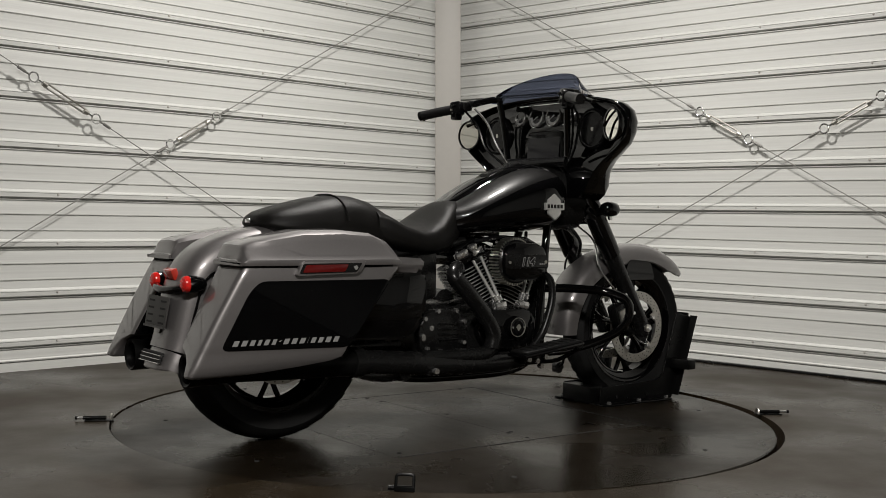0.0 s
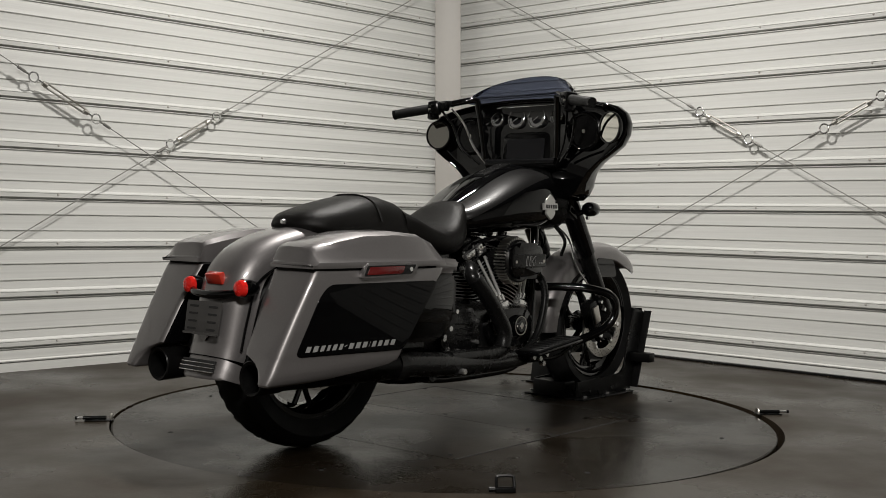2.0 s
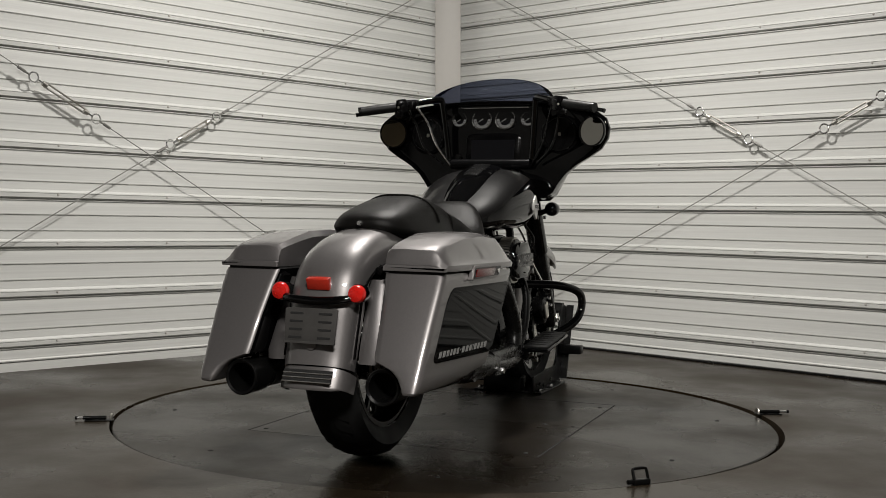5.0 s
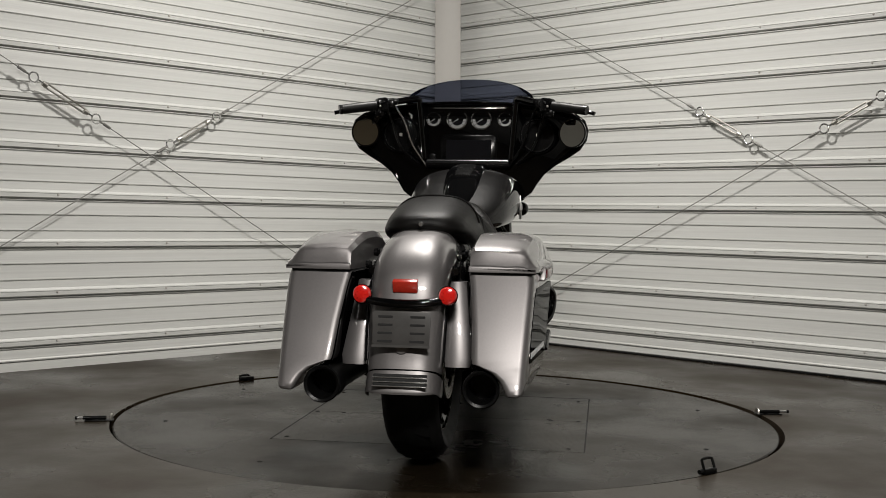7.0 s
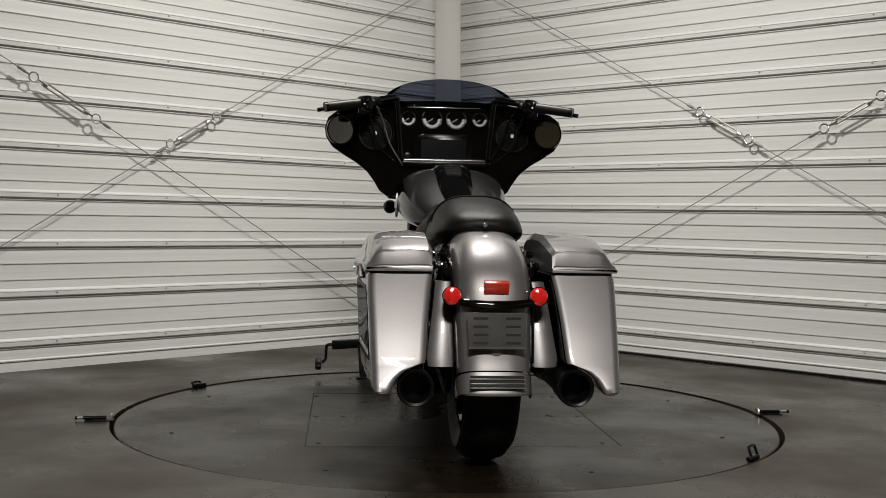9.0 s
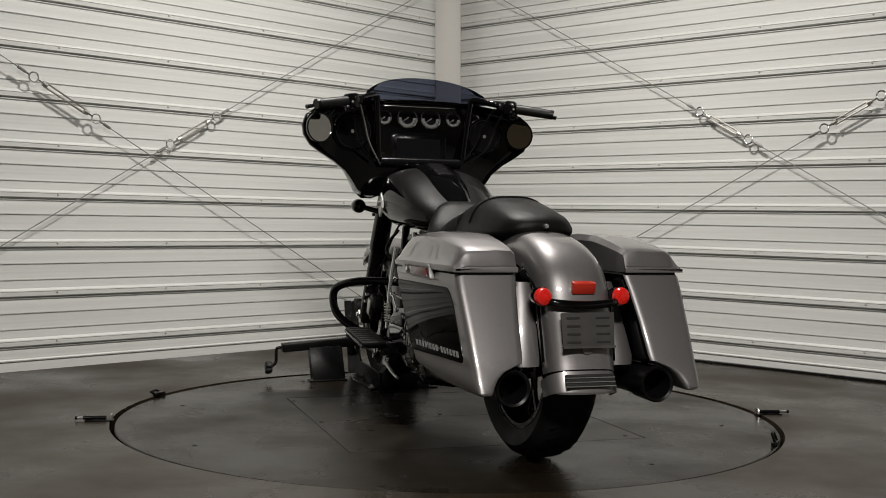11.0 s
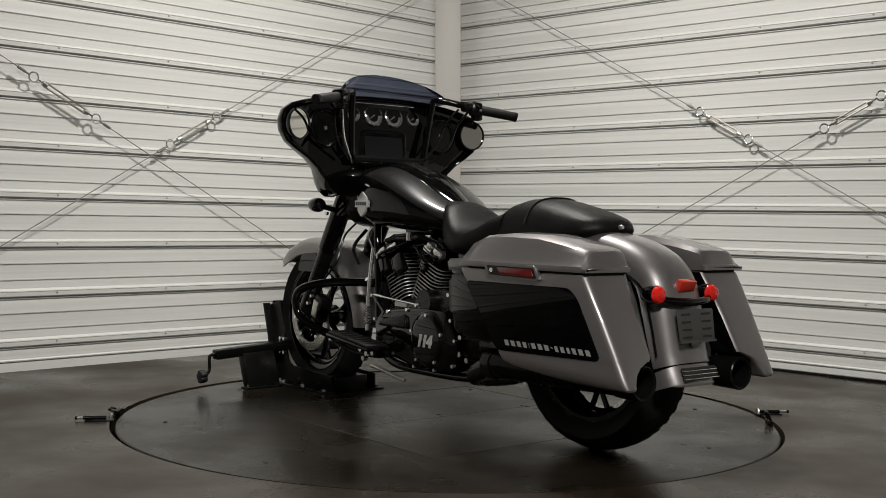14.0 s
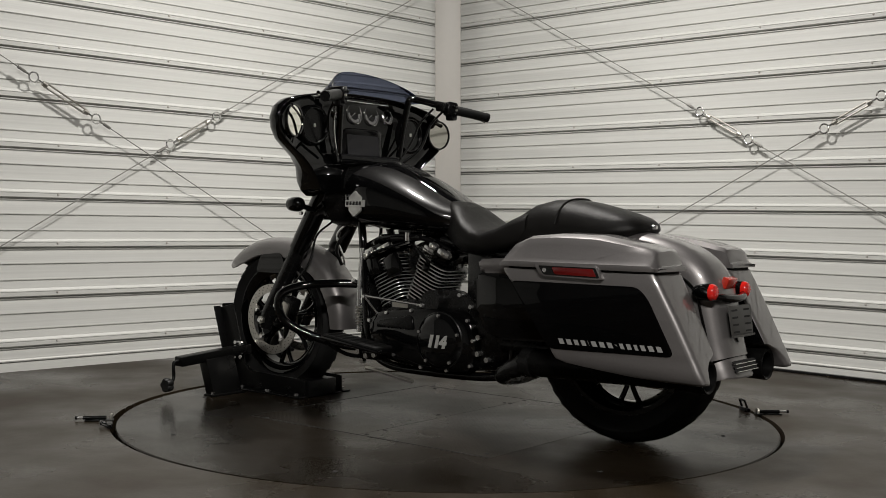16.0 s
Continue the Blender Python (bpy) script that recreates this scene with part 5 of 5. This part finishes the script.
for s in (-1, 1):
    poly = rounded([(0.665 - CX, 0.0), (1.078 - CX, 0.0), (1.188 - CX, 0.338), (1.100 - CX, 0.360), (1.022 - CX, 0.105), (0.990 - CX, 0.082), (0.668 - CX, 0.072)], 0.008, 2)
    sp = part("side_plate", plate(poly, 0.008, side_m(s * 0.105, s), 0.002), M["jack"], chock, "black steel side plate")
    part("flange", plate([(0, 0), (0.345, 0), (0.345, 0.034), (0, 0.034)], 0.006, Matrix.Translation((1.083 - CX, s * 0.113, 0.015)) @ Matrix(((0.31, 0, -0.95, 0), (0, s, 0, 0), (0.95, 0, 0.31, 0), (0, 0, 0, 1)))), M["jack"], chock)
    cbox("foot_flange", (0.850, s * 0.131, 0.004), (0.39, 0.042, 0.008))
    for x in (0.69, 0.86, 1.02):
        part("foot_bolt", rod((x - CX, s * 0.135, 0.008), (x - CX, s * 0.135, 0.018), 0.009, 8), M["chrome"], chock)
    for x in (0.75, 0.92):
        part("plate_bolt", rod((x - CX, s * 0.112, 0.03), (x - CX, s * 0.121, 0.03), 0.007, 8), M["satin"], chock)
cbox("cradle", (0.690, 0.02, 0.036), (0.075, 0.160, 0.068), 0.005)
cbox("front_stop", (1.180, 0, 0.33), (0.012, 0.20, 0.05), 0.004, pose(0, 0, 0, 0, 17))
cbox("base_plate", (0.855, 0, 0.003), (0.39, 0.21, 0.006), 0.001)
cbox("jack_beam", (1.02, 0.285, 0.160), (0.050, 0.37, 0.040), 0.005, pose(0, 0, 0, -4), None, "square cross beam of the jack")
cbox("jack_stub", (1.085, -0.165, 0.150), (0.050, 0.10, 0.040), 0.005)
cbox("jack_post", (0.978, 0.270, 0.078), (0.008, 0.150, 0.152), 0.002, pose(0, 0, 0, -4, 15))
for dy in (-0.072, 0.072):
    cbox("post_side", (0.998, 0.270 + dy, 0.076), (0.045, 0.007, 0.148), 0.002, pose(0, 0, 0, -4, 15))
cbox("post_foot", (0.970, 0.27, 0.004), (0.06, 0.17, 0.008), 0.002)
for dy in (-0.065, 0.065):
    part("foot_bolt", rod((0.965 - CX, 0.27 + dy, 0.008), (0.965 - CX, 0.27 + dy, 0.018), 0.008, 8), M["chrome"], chock)
for dz in (-0.03, 0.03):
    for dx in (-0.016, 0.016):
        part("beam_bolt", rod((1.06 + dx - CX, 0.112, 0.165 + dz), (1.06 + dx - CX, 0.125, 0.165 + dz), 0.008, 8), M["chrome"], chock)
part("crank", tube([(1.02 - CX, 0.45, 0.150), (1.02 - CX, 0.482, 0.148), (1.02 - CX, 0.494, 0.138), (1.015 - CX, 0.497, 0.085), (1.012 - CX, 0.515, 0.066)], 0.007, 5, 10), M["jack"], chock, "bent crank handle")
bm = bmesh.new()
for i in range(5):
    a = 2 * math.pi * i / 5
    spin([(0, -0.014), (0.012, -0.014), (0.015, -0.008), (0.015, 0.008), (0.012, 0.014), (0, 0.014)], (1.012 - CX + 0.014 * math.cos(a), 0.530, 0.060 + 0.014 * math.sin(a)), "y", 12, bm)
part("crank_knob", bm, M["grip"], chock, "black star knob")

# ---- tie-down rings on the turntable ----
for x, y, rz, high, lean in ((-0.80, -0.905, -42, 0.044, 0.015), (0.69, 0.985, -35, 0.018, 0.036)):
    ring = thing("tie_down_ring", "small black steel tie-down loop on the turntable rim", "tie-down", None, "tie-down loops")
    part("loop", tube([(-0.024, 0, 0.004), (-0.024, lean * 0.8, high * 0.82), (-0.018, lean, high), (0.018, lean, high), (0.024, lean * 0.8, high * 0.82), (0.024, 0, 0.004)], 0.0045, 3, 8), M["jack"], ring)
    part("hinge_block", box((0, 0.006, 0.008), (0.056, 0.020, 0.016), 0.003), M["jack"], ring)
    part("pin", rod((-0.045, 0.006, 0.010), (-0.026, 0.006, 0.010), 0.007, 8), M["jack"], ring)
    RIDERS.append((ring, (x, y, 0.0, rz)))

# ---- latches on the floor beside the turntable ----
for x, y, rz, s in ((-1.236, -0.243, 12, -1), (1.262, 0.135, 6, 1)):
    lt = thing("floor_latch", "small black barrel bolt with a bright tip on the floor", "latch", pose(x, y, 0.002, 0, 0, rz), "floor latches")
    part("barrel", rod((-0.045, 0, 0.011), (0.035, 0, 0.011), 0.0068, 14), M["jack"], lt)
    part("tip", rod((s * 0.030, 0, 0.011), (s * 0.064, 0, 0.011), 0.0045, 10), M["chrome"], lt, "bright bolt tip")
    part("end_knob", rod((s * 0.064, 0, 0.011), (s * 0.072, 0, 0.011), 0.0062, 10), M["jack"], lt)
    part("plate", box((-s * 0.01, 0, 0.002), (0.10, 0.040, 0.004), 0.001), M["jack"], lt)
    part("staple", tube([(-s * 0.052, -0.014, 0.002), (-s * 0.052, -0.010, 0.020), (-s * 0.052, 0.010, 0.020), (-s * 0.052, 0.014, 0.002)], 0.004, 3, 6), M["steel"], lt)


# ---- bracing cables with turnbuckles, in front of the walls ----
def brace(a, b, t0, t1, label):
    """A cable from a to b with a turnbuckle between the fractions t0 and t1 of its length."""
    a, b = Vector(a), Vector(b)
    d = (b - a)
    L = d.length
    u = d.normalized()
    n = u.cross(Vector((0, 0, 1))).normalized()
    w = u.cross(n)
    cable = part("bracing", rod(a, a + d * t0 - u * 0.07, 0.0025, 8), M["cable"], None)
    cable.name = "bracing_cable"
    tagged(cable, label, "cable", group="bracing cables")
    part("cable", rod(a + d * t1 + u * 0.07, b, 0.0025, 8), M["cable"], cable)
    for t, sg in ((t0, 1), (t1, -1)):
        c = a + d * t
        bm = bmesh.new()
        pts = [c + (u * math.cos(k) + w * math.sin(k)) * 0.023 for k in (2 * math.pi * i / 16 for i in range(17))]
        tube(pts, 0.0045, 1, 6, bm)
        part("eye_ring", bm, M["chrome"], cable, "bright steel eye")
        part("ferrule", rod(c - u * sg * 0.085, c - u * sg * 0.045, 0.0075, 8), M["cable"], cable)
        part("loop_end", rod(c - u * sg * 0.045, c - u * sg * 0.02, 0.005, 8), M["cable"], cable)
        part("eye_bolt", rod(c + u * sg * 0.022, c + u * sg * 0.07, 0.005, 8), M["chrome"], cable)
    c0, c1 = a + d * t0 + u * 0.06, a + d * t1 - u * 0.06
    for sg in (-1, 1):
        part("buckle_bar", rod(c0 + w * sg * 0.010, c1 + w * sg * 0.010, 0.0048, 8), M["steel"], cable)
    for c in (c0, c1):
        part("buckle_end", rod(c - u * 0.012, c + u * 0.012, 0.012, 10), M["steel"], cable)
    return cable


def brace_through(p, q, lo, hi, e0, e1, label):
    """The cable through the points p and q, from height lo to height hi, with its buckle's eyes at heights e0 and e1."""
    p, q = Vector(p), Vector(q)
    a, b = (p + (q - p) * ((z - p.z) / (q.z - p.z)) for z in (lo, hi))
    f = [(e - lo) / (hi - lo) for e in (e0, e1)]
    return brace(a, b, min(f), max(f), label)


WORDS = "thin steel bracing cable with a bright turnbuckle before the wall"
brace_through((-2.015, 0.841, 1.439), (-1.064, 1.812, 0.706), 0.10, 1.80, 1.186, 1.354, WORDS)
brace_through((-2.011, 0.845, 0.579), (-0.270, 2.623, 2.033), 0.25, 2.25, 1.088, 1.247, WORDS)
brace_through((0.312, 2.696, 2.073), (2.041, 1.051, 0.778), 0.30, 2.25, 1.167, 1.322, WORDS)
brace_through((2.029, 1.062, 1.357), (0.969, 2.071, 0.604), 0.10, 1.85, 1.204, 1.346, WORDS)
# ---- the turning table and what it carries ----
def heading(t):
    s = (t - 8) / 8
    return 88.685 + 52.542 * s + 0.5425 * s * s + 0.2075 * s ** 3


def turned(t, x=0.0, y=0.0, z=0.0, rz=0.0):
    return pose(0, 0, 0, 0, 0, heading(t)) @ pose(x, y, z, 0, 0, rz)


def motions():
    times = [0.5 * k for k in range(33)]
    for ob, home in RIDERS:
        walk(ob, [(t, turned(t, *home)) for t in times])


motions()
